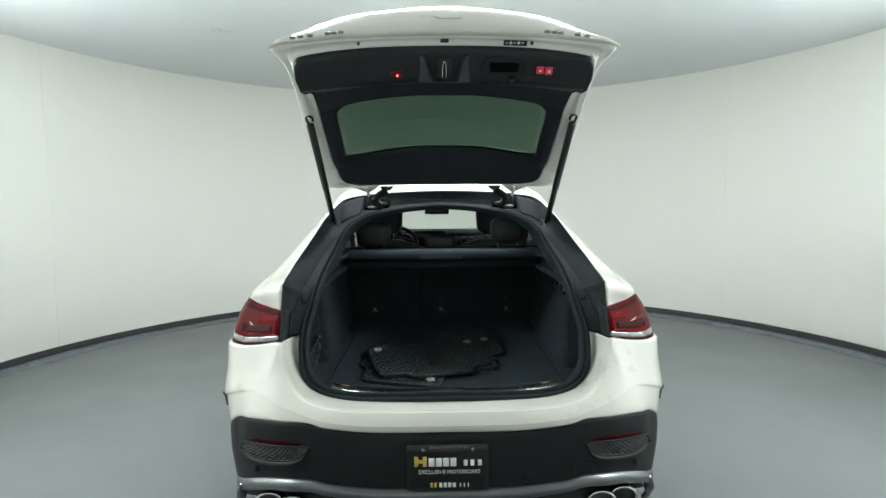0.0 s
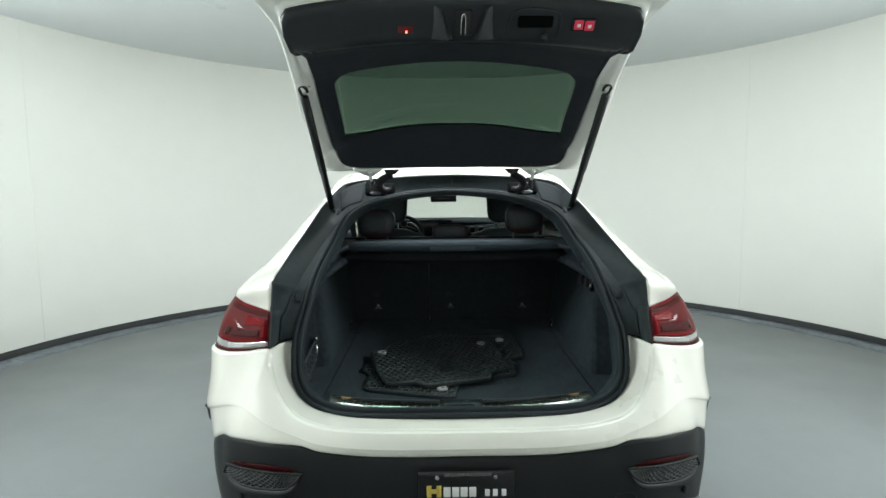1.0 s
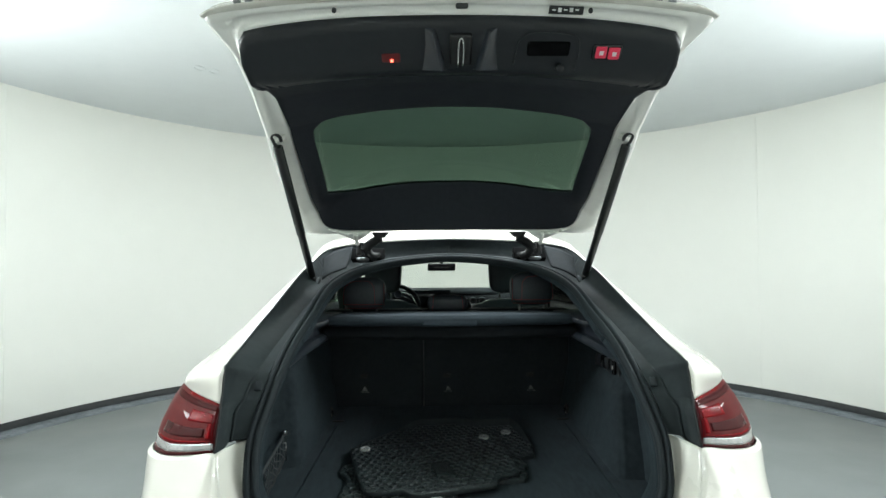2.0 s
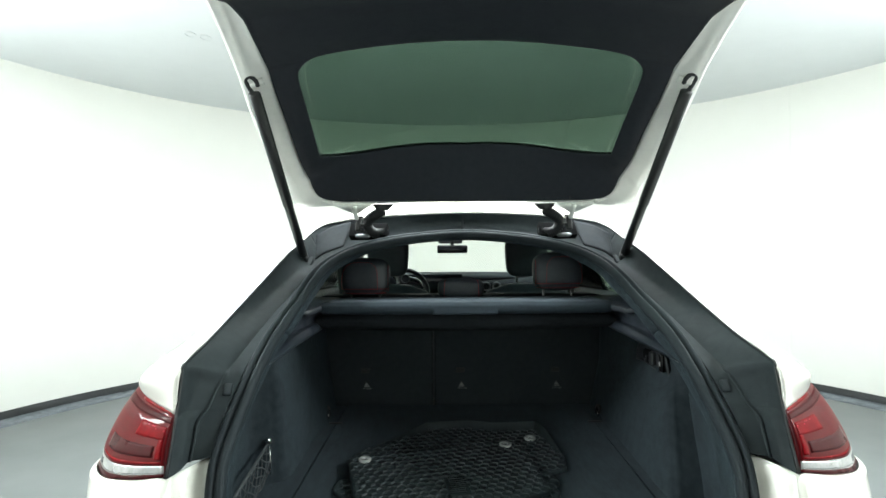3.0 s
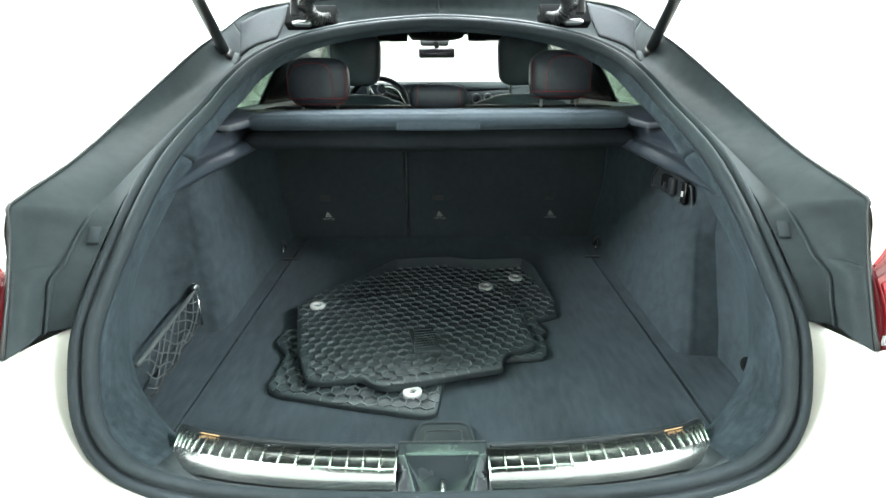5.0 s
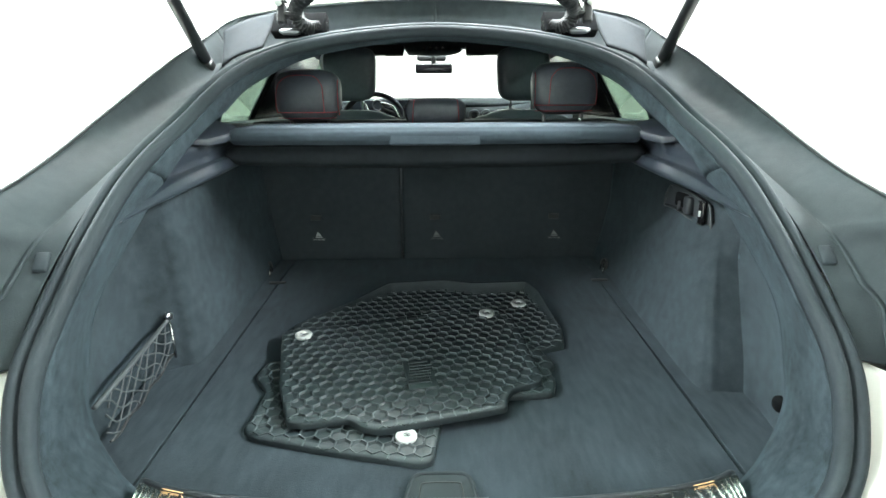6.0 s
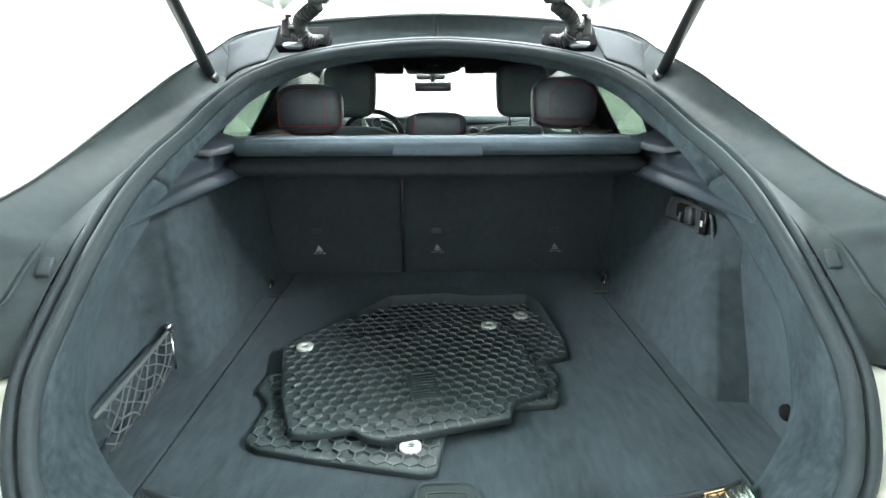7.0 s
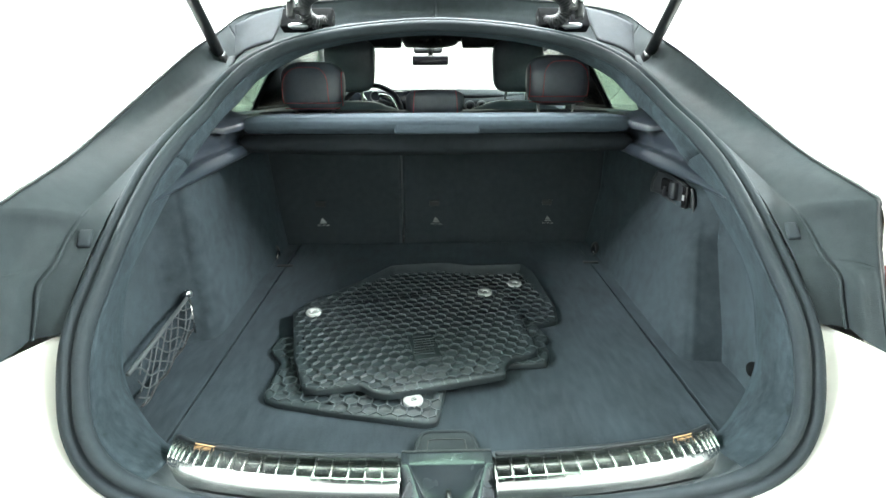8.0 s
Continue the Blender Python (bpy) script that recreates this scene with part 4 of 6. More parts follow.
part("lamp_core", disc(on_trim(-.162, 1.966, .004), (0, -.7, -.7), .0034, .003, 12), M_LAMPCORE, lampo)
keys = part("key_bezel", box(*on_trim(.342, 1.944, .001), .070, .036, .010, .005, TILT_TRIM), M_GLOSSBLACK, gate)
for x in (.327, .357):
    k_ = part("key", box(*on_trim(x, 1.944, .006), .026, .028, .008, .003, TILT_TRIM), M_KEYRED_GLINT, keys, "red push key")
    part("printed_mark", box(*on_trim(x, 1.944, .0105), .010, .010, .001, .0003, TILT_TRIM), M_INK, keys)
# solid black block in place of the recess's shade
part("grab_recess_shade", box(*on_trim(.205, 1.945, .001), .100, .034, .012, .006, TILT_TRIM), M_PIT, gate)
part("recess_frame", tube(cr([on_trim(.125, 1.975, .003), on_trim(.135, 1.935, .004), on_trim(.17, 1.922, .004), on_trim(.26, 1.924, .004), on_trim(.275, 1.945, .004), on_trim(.272, 1.978, .003)], 40), .0022, 6), M_PLASTIC2, gate)
part("recess_knob", tube([on_trim(.235, 1.975, 0), on_trim(.235, 1.972, .02)], .009, 12), M_PLASTIC2, gate)
lock = part("lock", box(*on_trim(0, 1.950, .000), .052, .075, .02, .006, TILT_TRIM), M_BLACK, gate, "tailgate lock")
part("latch_hook", tube(cr([on_trim(-.006, 1.975, .012), on_trim(-.006, 1.94, .016), on_trim(0, 1.928, .016), on_trim(.006, 1.94, .016), on_trim(.006, 1.975, .012)], 20), .0022, 6), M_CHROME, lock)
for s in (-1, 1):
    v = [on_trim(s * .088, 1.918, -.002), on_trim(s * .098, 1.990, -.002), on_trim(s * .028, 1.990, -.002), on_trim(s * .058, 1.920, -.002), on_trim(s * .068, 1.922, .014), on_trim(s * .044, 1.974, .042)]
    bm = bmesh.new()
    vs = [bm.verts.new(p) for p in v]
    for f in ((0, 4, 5, 1), (3, 2, 5, 4), (0, 3, 4), (1, 5, 2), (0, 1, 2, 3)):
        bm.faces.new([vs[i] for i in f])
    bmesh.ops.bevel(bm, geom=bm.edges[:], offset=.0025, segments=2, affect="EDGES", profile=0.5)
    bmesh.ops.recalc_face_normals(bm, faces=bm.faces[:])
    part("pull_wedge", bm, M_RAIL, gate)
    # seams of the lower trim cover
    part("trim_seam", tube([(s * .375, y, gate_z(.375, y) - .0015) for y in np.linspace(2.90, 2.985, 10)], .0016, 5), M_BLACK, gate)
    # gas strut with ball ends
    a, b = Vector((s * .580, 2.48, 1.885)), Vector((s * .580, 3.035, 1.416))
    d = (b - a)
    strut = part("strut", tube([a + d * t for t in (.035, .04, .62, .63, .97, .975)], [.008, .0165, .0165, .0145, .0145, .008], 20), M_BLACK, car, "black powered tailgate strut")
    n_ = d.normalized()
    hook = [a + d * .05 + Vector((0, 0, 0)), a + d * .02 + Vector((s * .010, 0, .004)), a - n_ * .012 + Vector((s * .012, 0, .004)), a - n_ * .022 + Vector((-s * .002, 0, .002)), a - n_ * .012 + Vector((-s * .014, 0, 0)), a + n_ * .004 + Vector((-s * .016, 0, 0))]
    part("ball_socket", tube(cr(hook, 24), .006, 8), M_BLACK, strut)
    part("ball_stud", tube([a + Vector((s * .004, 0, 0)), a + Vector((-s * .012, .002, .005)), a + Vector((-s * .03, .005, .012))], [.009, .007, .010], 12), M_INWHITE, strut)
    part("ball_joint", box(*b, .026, .034, .030, .008, (35, 0, 0)), M_BLACK, strut)
    part("mount_plate", box(b.x - s * .004, b.y + .012, b.z - .014, .05, .05, .02, .006, (35, 0, 0)), M_PLASTIC, strut)
    # hinge, cable hose, and the pocket's shade as a black block
    hinge = part("hinge", box(s * .385, 3.042, 1.540, .020, .026, .052, .004, (-14, 0, 0)), M_BLACK, car, "black tailgate hinge")
    part("hinge_cap", box(s * .384, 3.034, 1.566, .034, .014, .005, .002, (-14, 0, 0)), M_BLACK, hinge)
    part("hinge_arm", tube(cr([(s * .388, 3.03, 1.56), (s * .392, 3.01, 1.582), (s * .390, 2.985, 1.60)], 10), .009, 8), M_INWHITE, hinge)
    web = [(s * .505, 2.975, 1.624), (s * .44, 2.985, 1.612), (s * .33, 2.985, 1.610), (s * .378, 3.018, 1.582), (s * .396, 3.020, 1.578)]
    part("hinge_leaf", (web, [(0, 1, 3, 4), (1, 2, 3)]), M_INWHITE, hinge, thick=0.006)
    for bx, by, bz in ((.468, 2.981, 1.613), (.415, 2.994, 1.602)):
        part("bolt", disc((s * bx, by, bz), (0, -.6, -1), .009, .005, 10), M_INWHITE, hinge)
    path = cr([(s * .291, 3.096, 1.516), (s * .301, 3.082, 1.510), (s * .318, 3.070, 1.507), (s * .340, 3.060, 1.515), (s * .351, 3.050, 1.538), (s * .342, 3.030, 1.558), (s * .312, 3.010, 1.575), (s * .290, 3.0, 1.588)], 110)
    hose = part("cable_hose", tube(path, [.0190 if (i // 2) % 2 else .0150 for i in range(110)], 16), M_HOSE, car, "corrugated black cable hose")
    foot = loft([[(s * .252, 2.985, 1.606), (s * .287, 2.984, 1.606), (s * .322, 2.985, 1.606)], [(s * .258, 2.992, 1.602), (s * .287, 2.985, 1.602), (s * .320, 2.992, 1.602)],
                 [(s * .273, 2.998, 1.588), (s * .290, 2.985, 1.586), (s * .305, 2.998, 1.580)]], 12, 8)
    foot_back = foot + (0, .028, .004)
    part("hose_foot", grid(np.concatenate([foot, foot_back[:, ::-1]], axis=1), True), M_BLACK, hose, thick=0.002)
    part("hose_clip", box(s * .366, 3.046, 1.536, .034, .030, .010, .003, (-14, 0, 0)), M_BLACK, hose)
    # the pocket isn't cut in; this block paints its darkness
    part("hinge_pocket_shade", box(s * .352, 3.092, 1.515, .142, .03, .060, .004, (-35, 0, s * 8)), M_PIT, car, "black block painting the shade of the hinge recess")
    part("pocket_plug", tube([(s * .398, 3.058, 1.500), (s * .388, 3.056, 1.498), (s * .352, 3.055, 1.497), (s * .345, 3.055, 1.497)], [.004, .008, .008, .004], 12), M_SILVER, car)
    # flap colour instead of gutter plastic, darkening the corner under the overhead panel
    part("roof_corner_trim", grid(loft([[(s * .44, 3.04, 1.46), (s * .50, 3.015, 1.437), (s * .535, 3.005, 1.412)], [(s * .432, 3.10, 1.505), (s * .50, 3.075, 1.485), (s * .541, 3.045, 1.458)], [(s * .432, 3.165, 1.555), (s * .50, 3.14, 1.535), (s * .547, 3.075, 1.502)]], 16, 12)), M_FLAP, car, thick=0.004)


def cushion(cx, cy, cz, w, d, h, power=3.2, n=28, taper=0.0, lean=0.0):
    """A padded block: a superellipsoid, narrower below by taper, leaning forward by lean."""
    v, f = [], []
    for i in range(n + 1):
        b = -math.pi / 2 + math.pi * i / n
        for j in range(2 * n):
            a = 2 * math.pi * j / (2 * n)

            def sp(t, e):
                return math.copysign(abs(t) ** (2 / e), t)
            cb = sp(math.cos(b), power)
            x, y, z = cb * sp(math.cos(a), power), cb * sp(math.sin(a), power), sp(math.sin(b), power)
            x *= 1 - taper * (0.5 - z / 2)
            v.append((cx + x * w / 2, cy + y * d / 2 + lean * z, cz + z * h / 2))
    m = 2 * n
    for i in range(n):
        for j in range(m):
            f.append((i * m + j, i * m + (j + 1) % m, (i + 1) * m + (j + 1) % m, (i + 1) * m + j))
    return v, f


# ---- cargo bay ----
def floor_z(y):
    return .790 + .0837 * (y - 3.30)


# inner edge of the trim band behind the seal, matching the seal's stations
BAND = [(0, 2.23, .70), (.20, 2.235, .70), (.36, 2.262, .715), (.485, 2.288, .735), (.558, 2.33, .785), (.598, 2.368, .842),
        (.611, 2.408, .902), (.616, 2.447, .964), (.615, 2.501, 1.017), (.594, 2.575, 1.087), (.578, 2.632, 1.138), (.512, 2.640, 1.226),
        (.509, 2.77, 1.272), (.503, 2.905, 1.31), (.483, 3.01, 1.358), (.432, 3.10, 1.400), (.352, 3.145, 1.437), (.21, 3.175, 1.468), (0, 3.19, 1.484)]
band_half = half_cr(BAND, 90)
band = np.concatenate([band_half[:-1], (band_half[::-1] * (-1, 1, 1))[:-1]])
k_ = len(ring)
mid_band = 0.5 * (SEAL_IN + band) - 0.010 * np.sign(band[:, [0]]) * (1, 0, 0)
lo, hi = 15, 52
for j in range(-lo, lo + 1):
    mid_band[j % k_, 2] -= .066 * math.cos(j / lo * math.pi / 2) ** .5
g = np.array([cr(np.array([SEAL_IN[j], mid_band[j], band[j]]), 9) for j in range(k_)]).transpose(1, 0, 2)
part("side_trim_band", grid(g[:, lo:hi + 1]), M_BAND, car, "charcoal felt trim beside the opening", thick=0.004)
part("side_trim_band", grid(g[:, k_ - hi:k_ - lo + 1]), M_BAND, car, "charcoal felt trim beside the opening", thick=0.004)
part("header_trim", grid(g[:, hi:k_ - hi + 1]), M_BAND, car, "dark grey fabric trim over the opening", thick=0.004)
sill_idx = [j % k_ for j in range(-lo, lo + 1)]
part("sill_panel", grid(g[:, sill_idx]), M_SILL, car, "dark plastic loading sill", thick=0.004)

# floor boards
xs = [(-.527, 2.30), (-.487, 3.20), (-.48, 3.345), (.495, 3.345), (.501, 3.20), (.533, 2.30), (.40, 2.222), (-.40, 2.222)]
part("floor_board", prism(xs, lambda x, y: (x, y, floor_z(y)), lambda x, y: (x, y, floor_z(y) - .012)), M_CARPET, car, "black carpeted trunk floor", smooth=False)
for s in (-1, 1):
    o = .011 if s > 0 else 0
    xs = [(s * .535 + o, 2.275), (s * .4945 + o, 3.20), (s * .4875 + o, 3.345), (s * .60, 3.345), (s * .79, 2.90), (s * .79, 2.45), (s * .62, 2.25)]
    part("floor_edge", prism(xs, lambda x, y: (x, y, floor_z(y) - .002), lambda x, y: (x, y, floor_z(y) - .02)), M_CARPET, car, smooth=False)
    part("floor_clip", box(s * .495 + o, 3.155, floor_z(3.155) + .001, .05, .012, .006, .002, (5, 0, 0)), M_BLACK, car)
part("floor_base", prism([(-.73, 2.24), (-.73, 3.4), (.73, 3.4), (.73, 2.24)], lambda x, y: (x, y, floor_z(y) - .03), lambda x, y: (x, y, floor_z(y) - .05)), M_BLACK, car, smooth=False)
# fold-up handle at the floor's rear edge
def round_corners(outline, r):
    out = []
    for i in range(len(outline)):
        p, c, q = (np.array(outline[k % len(outline)], float) for k in (i - 1, i, i + 1))
        a, b = c + (p - c) * min(r / np.linalg.norm(p - c), .45), c + (q - c) * min(r / np.linalg.norm(q - c), .45)
        out += [tuple((1 - t) ** 2 * a + 2 * t * (1 - t) * c + t * t * b) for t in (0, .25, .5, .75, 1)]
    return out


def on_board(h):
    return lambda x, y: (x, y, floor_z(y) + h)


tray = round_corners([(-.060, 2.262), (.066, 2.262), (.052, 2.346), (-.046, 2.346)], .022)
handle = part("floor_handle", prism(tray, on_board(.009), on_board(-.004)), M_PLASTIC, car, "dark plastic floor handle", smooth=False)
part("handle_rim", tube([on_board(.009)(x, y) for x, y in tray], .0036, 8, closed=True), M_PLASTIC, handle)
grip_ = round_corners([(-.046, 2.268), (.052, 2.268), (.040, 2.332), (-.034, 2.332)], .016)
part("grip", prism(grip_, on_board(.0125), on_board(.006)), M_PLASTIC, handle, smooth=False)
line_ = cr([on_board(.0128)(x, y) for x, y in ((-.034, 2.275), (-.032, 2.310), (-.024, 2.320), (.030, 2.320), (.038, 2.310), (.040, 2.275))], 40)
part("grip_line", tube(line_, .0014, 5), M_BLACK, handle)

# chrome sill plates with ribs
for s in (-1, 1):
    fr = cr([(.078, 2.212, .765), (.20, 2.216, .766), (.33, 2.228, .769), (.42, 2.244, .773), (.466, 2.260, .777)], 60)
    md = cr([(.077, 2.160, .764), (.20, 2.167, .765), (.33, 2.182, .767), (.42, 2.202, .770), (.460, 2.217, .772)], 60)
    re = cr([(.076, 2.142, .746), (.197, 2.147, .745), (.327, 2.162, .747), (.416, 2.181, .749), (.464, 2.196, .751)], 60)
    # ribbed zone: flat cells, each a little out of level, parted by raised ribs
    n_c, per = 18, 8
    at_ = np.linspace(0, 59, n_c * per + 1)
    def fine(c):
        return np.stack([np.interp(at_, np.arange(60), c[:, k]) for k in range(3)], 1)
    fr2, md2, re2 = fine(fr), fine(md), fine(re)
    tilt = np.array([(((k // per) * 37 + 11 * (s > 0)) % 13 / 6.5 - 1) * (k % per / per - .5) for k in range(n_c * per + 1)]) * .0014
    lev = np.array([((k // per) * 53 % 7 / 7 - .5) for k in range(n_c * per + 1)]) * .0012
    up_ = np.stack([0 * tilt, 0 * tilt, tilt], 1)
    dn_ = np.stack([0 * tilt, 0 * tilt, tilt + lev], 1)
    base = np.array([fr2 + (0, .008, -.03), fr2 + (0, .003, -.003), fr2 + dn_, 0.5 * (fr2 + md2) + up_, md2 + (0, .004, 0) + up_, md2 + (0, 0, .0012), 0.5 * (md2 + re2) + (0, -.0004, .0006), re2, re2 + (0, -.002, -.012)]) * (s, 1, 1)
    plate_ = part("sill_plate", grid(base), M_CHROME, car, "polished chrome loading sill plate with ribs", thick=0.003)
    for k in range(n_c + 1):
        a, b = fr2[k * per], md2[k * per]
        part("rib", tube([np.array(q) * (s, 1, 1) + (0, 0, h) for q, h in ((a, -.001), (a * .9 + b * .1, .0022), (0.5 * (a + b), .0024), (a * .12 + b * .88, .0022), (b + (0, -.004, 0), -.001))], [.0022, .0026, .0027, .0026, .0014], 8, squash=.8), M_CHROME, plate_)
    # thin glowing line that gives the chrome its small orange glints
    for i0, i1 in ((39, 47),):
        part("warm_glow_line", tube((fr[i0:i1] + (0, .004, .002)) * (s, 1, 1), .0006, 6), M_WARMLINE, plate_, "warm glowing light line")
    # dark frame of the plate
    outer = np.vstack([fr + (0, .010, -.002), re[::-1] + (0, -.010, -.006)]) * (s, 1, 1)
    part("plate_frame", tube(outer, .005, 6, closed=True), M_PLASTIC2, plate_)
# lock funnel between the plates: a sunk face with rounded shoulders and sloping wings
fun = []
for y, xs, zs in ((2.226, (.0755, .064, .058), (.766, .766, .766, .766)), (2.200, (.0755, .064, .058), (.765, .766, .764, .762)), (2.190, (.0755, .062, .056), (.763, .765, .760, .757)),
                  (2.160, (.074, .053, .045), (.752, .761, .747, .740)), (2.118, (.070, .043, .034), (.742, .755, .736, .727)), (2.088, (.068, .039, .030), (.738, .748, .731, .723))):
    half_ = [(0, y, zs[3]), (xs[2], y, zs[2]), (xs[1], y, zs[1]), (xs[0], y, zs[0])]
    fun.append(whole(half_))
funnel = part("lock_funnel", grid(loft(fun, 61, 30)), M_FUNNEL, car, "dark satin plastic funnel of the lock", thick=0.003)
part("funnel_step", box(0, 2.228, .763, .150, .006, .010, .002), M_BLACK, funnel)
part("striker", tube(cr([(0, 2.15, .728), (0, 2.148, .752), (0, 2.128, .756), (0, 2.108, .752), (0, 2.106, .735)], 16), .0056, 8), M_CHROME, funnel, "steel lock striker")

# side linings
LINING_LOW = [(.632, 2.365), (.654, 2.43), (.660, 2.53), (.657, 2.62), (.645, 2.675), (.600, 2.705), (.562, 2.735), (.553, 2.86), (.543, 3.16), (.530, 3.37)]
LINING_TOP = [(.626, 2.485), (.652, 2.545), (.668, 2.61), (.674, 2.68), (.668, 2.722), (.634, 2.748), (.609, 2.775), (.600, 2.90), (.592, 3.18), (.585, 3.37)]
# the other side has a rear panel that meets the wheel arch's face in a crisp corner
PANEL_LOW, FACE_LOW = [(.632, 2.365), (.654, 2.43), (.662, 2.51), (.659, 2.578)], [(.659, 2.578), (.645, 2.580), (.628, 2.582), (.608, 2.584), (.582, 2.589), (.562, 2.630), (.553, 2.86), (.543, 3.16), (.530, 3.37)]
PANEL_TOP, FACE_TOP = [(.626, 2.465), (.652, 2.535), (.666, 2.61), (.665, 2.689)], [(.665, 2.689), (.655, 2.691), (.643, 2.693), (.630, 2.696), (.616, 2.702), (.606, 2.740), (.604, 2.87), (.598, 3.16), (.584, 3.37)]
PLAIN = [(.665, 2.692), (.663, 2.70), (.660, 2.715), (.656, 2.735), (.650, 2.76), (.640, 2.80), (.625, 2.87), (.600, 3.16), (.585, 3.37)]


def pressed(g, lines, deep=.007, wide=.016):
    """Shallow creases pressed into a lining along lines of (y, z)."""
    for q in g.reshape(-1, 3):
        near = 9.0
        for (y0, z0), (y1, z1) in zip(lines[:-1], lines[1:]):
            t = min(max(((q[1] - y0) * (y1 - y0) + (q[2] - z0) * (z1 - z0)) / ((y1 - y0) ** 2 + (z1 - z0) ** 2), 0), 1)
            near = min(near, math.hypot(q[1] - y0 - t * (y1 - y0), q[2] - z0 - t * (z1 - z0)))
        q[0] += math.copysign(deep * math.exp(-(near / wide) ** 2), q[0])
    return g


for s in (-1, 1):
    if s > 0:
        rows_ = []
        for w, z in ((-.05, None), (.2, .79), (.5, .86), (.8, .935), (1, .985), (1.08, 1.004), (1.18, 1.03), (1.3, 1.06), (1.6, 1.12), (1.9, 1.178)):
            u = min(max(w, 0), 1)
            pa = [tuple(np.array(a) * (1 - u) + np.array(b) * u) for a, b in zip(PANEL_LOW, PANEL_TOP)]
            pb = [tuple(np.array(a) * (1 - u) + np.array(b) * u) for a, b in zip(FACE_LOW, FACE_TOP)]
            k = min(max((w - 1) / .3, 0), 1)
            pb = [tuple(np.array(a) * (1 - k) + np.array(b) * k) for a, b in zip(pb, PLAIN)]
            both_ = np.vstack([cr([(x, y, 0) for x, y in pa], 25), cr([(x, y, 0) for x, y in pb], 81)[1:]])
            far_ = max(w - 1, 0)
            rows_.append([(x + .006 * far_, y + .035 * far_ * max(2.9 - y, 0) / .4, (floor_z(y) - .015) if z is None else z) for x, y, _ in both_])
        rows_ = np.array(rows_)
        fine_ = np.array([rows_[int(k)] * (1 - k % 1) + rows_[min(int(k) + 1, len(rows_) - 1)] * (k % 1) for k in np.arange(0, len(rows_) - .9, .2)])
        pressed(fine_, [(2.951, 1.06), (3.05, .985), (3.159, .901)])
        lining = part("side_lining", grid(fine_), M_SIDE, car, "charcoal felt side lining round the wheel arch", thick=0.005)
        lining.data.set_sharp_from_angle(angle=radians(40))
    else:
        lo_ = [(s * x, y, floor_z(y) - .015) for x, y in LINING_LOW]
        m_ = [(s * (a[0] * .52 + b[0] * .48), a[1] * .52 + b[1] * .48, .95) for a, b in zip(LINING_LOW, LINING_TOP)]
        hi_ = [(s * x, y, 1.17 + .02 * (y - 2.5)) for x, y in LINING_TOP]
        lining = part("side_lining", grid(pressed(loft([lo_, m_, hi_], 151, 50), [(2.895, 1.11), (2.952, 1.059), (2.99, .984), (3.06, .925)])), M_SIDE, car, "charcoal felt side lining of the trunk", thick=0.006)
    # load-cover rail and quarter trim above the lining
    rail = [[(s * x, y, z) for x, y, z in c] for c in (
        [(.600, 2.485, 1.135), (.650, 2.62, 1.142), (.645, 2.80, 1.152), (.615, 3.0, 1.163), (.59, 3.2, 1.17), (.58, 3.37, 1.175)],
        [(.533, 2.435, 1.150), (.534, 2.57, 1.154), (.526, 2.68, 1.158), (.512, 2.80, 1.166), (.500, 2.93, 1.174), (.492, 3.37, 1.19)],
        [(.531, 2.440, 1.156), (.530, 2.575, 1.169), (.526, 2.68, 1.181), (.511, 2.80, 1.191), (.499, 2.90, 1.197), (.491, 3.37, 1.209)],
        [(.536, 2.470, 1.163), (.546, 2.59, 1.177), (.548, 2.69, 1.186), (.530, 2.80, 1.196), (.516, 2.90, 1.202), (.51, 3.37, 1.215)],
        [(.538, 2.490, 1.172), (.550, 2.61, 1.189), (.552, 2.70, 1.198), (.534, 2.80, 1.208), (.519, 2.90, 1.213), (.513, 3.37, 1.222)],
        [(.530, 2.545, 1.215), (.540, 2.64, 1.226), (.548, 2.73, 1.238), (.536, 2.82, 1.248), (.524, 2.90, 1.250), (.53, 3.37, 1.245)],
        [(.575, 2.62, 1.225), (.590, 2.72, 1.238), (.60, 2.80, 1.248), (.625, 2.90, 1.258), (.665, 3.05, 1.260), (.79, 3.5, 1.238)])]
    part("cover_rail", grid(loft(rail, 60, 49)), M_RAIL, car, "dark plastic rail holding the load cover", thick=0.003)
    cap = [(.536, 2.765, 1.259), (.506, 2.785, 1.252), (.484, 2.835, 1.256), (.474, 2.878, 1.264), (.492, 2.925, 1.274), (.560, 2.945, 1.291), (.590, 2.88, 1.285)]
    bm = bmesh.new()
    vs = [bm.verts.new((s * x, y, z - d)) for d in (0, .016) for x, y, z in cap]
    k = len(cap)
    for f in [tuple(range(k)), tuple(range(2 * k - 1, k - 1, -1))] + [(i, k + i, k + (i + 1) % k, (i + 1) % k) for i in range(k)]:
        bm.faces.new([vs[i] for i in f])
    bmesh.ops.recalc_face_normals(bm, faces=bm.faces[:])
    bmesh.ops.bevel(bm, geom=bm.edges[:], offset=.004, segments=3, affect="EDGES", profile=0.5)
    part("rail_cap", bm, M_RAIL, car)
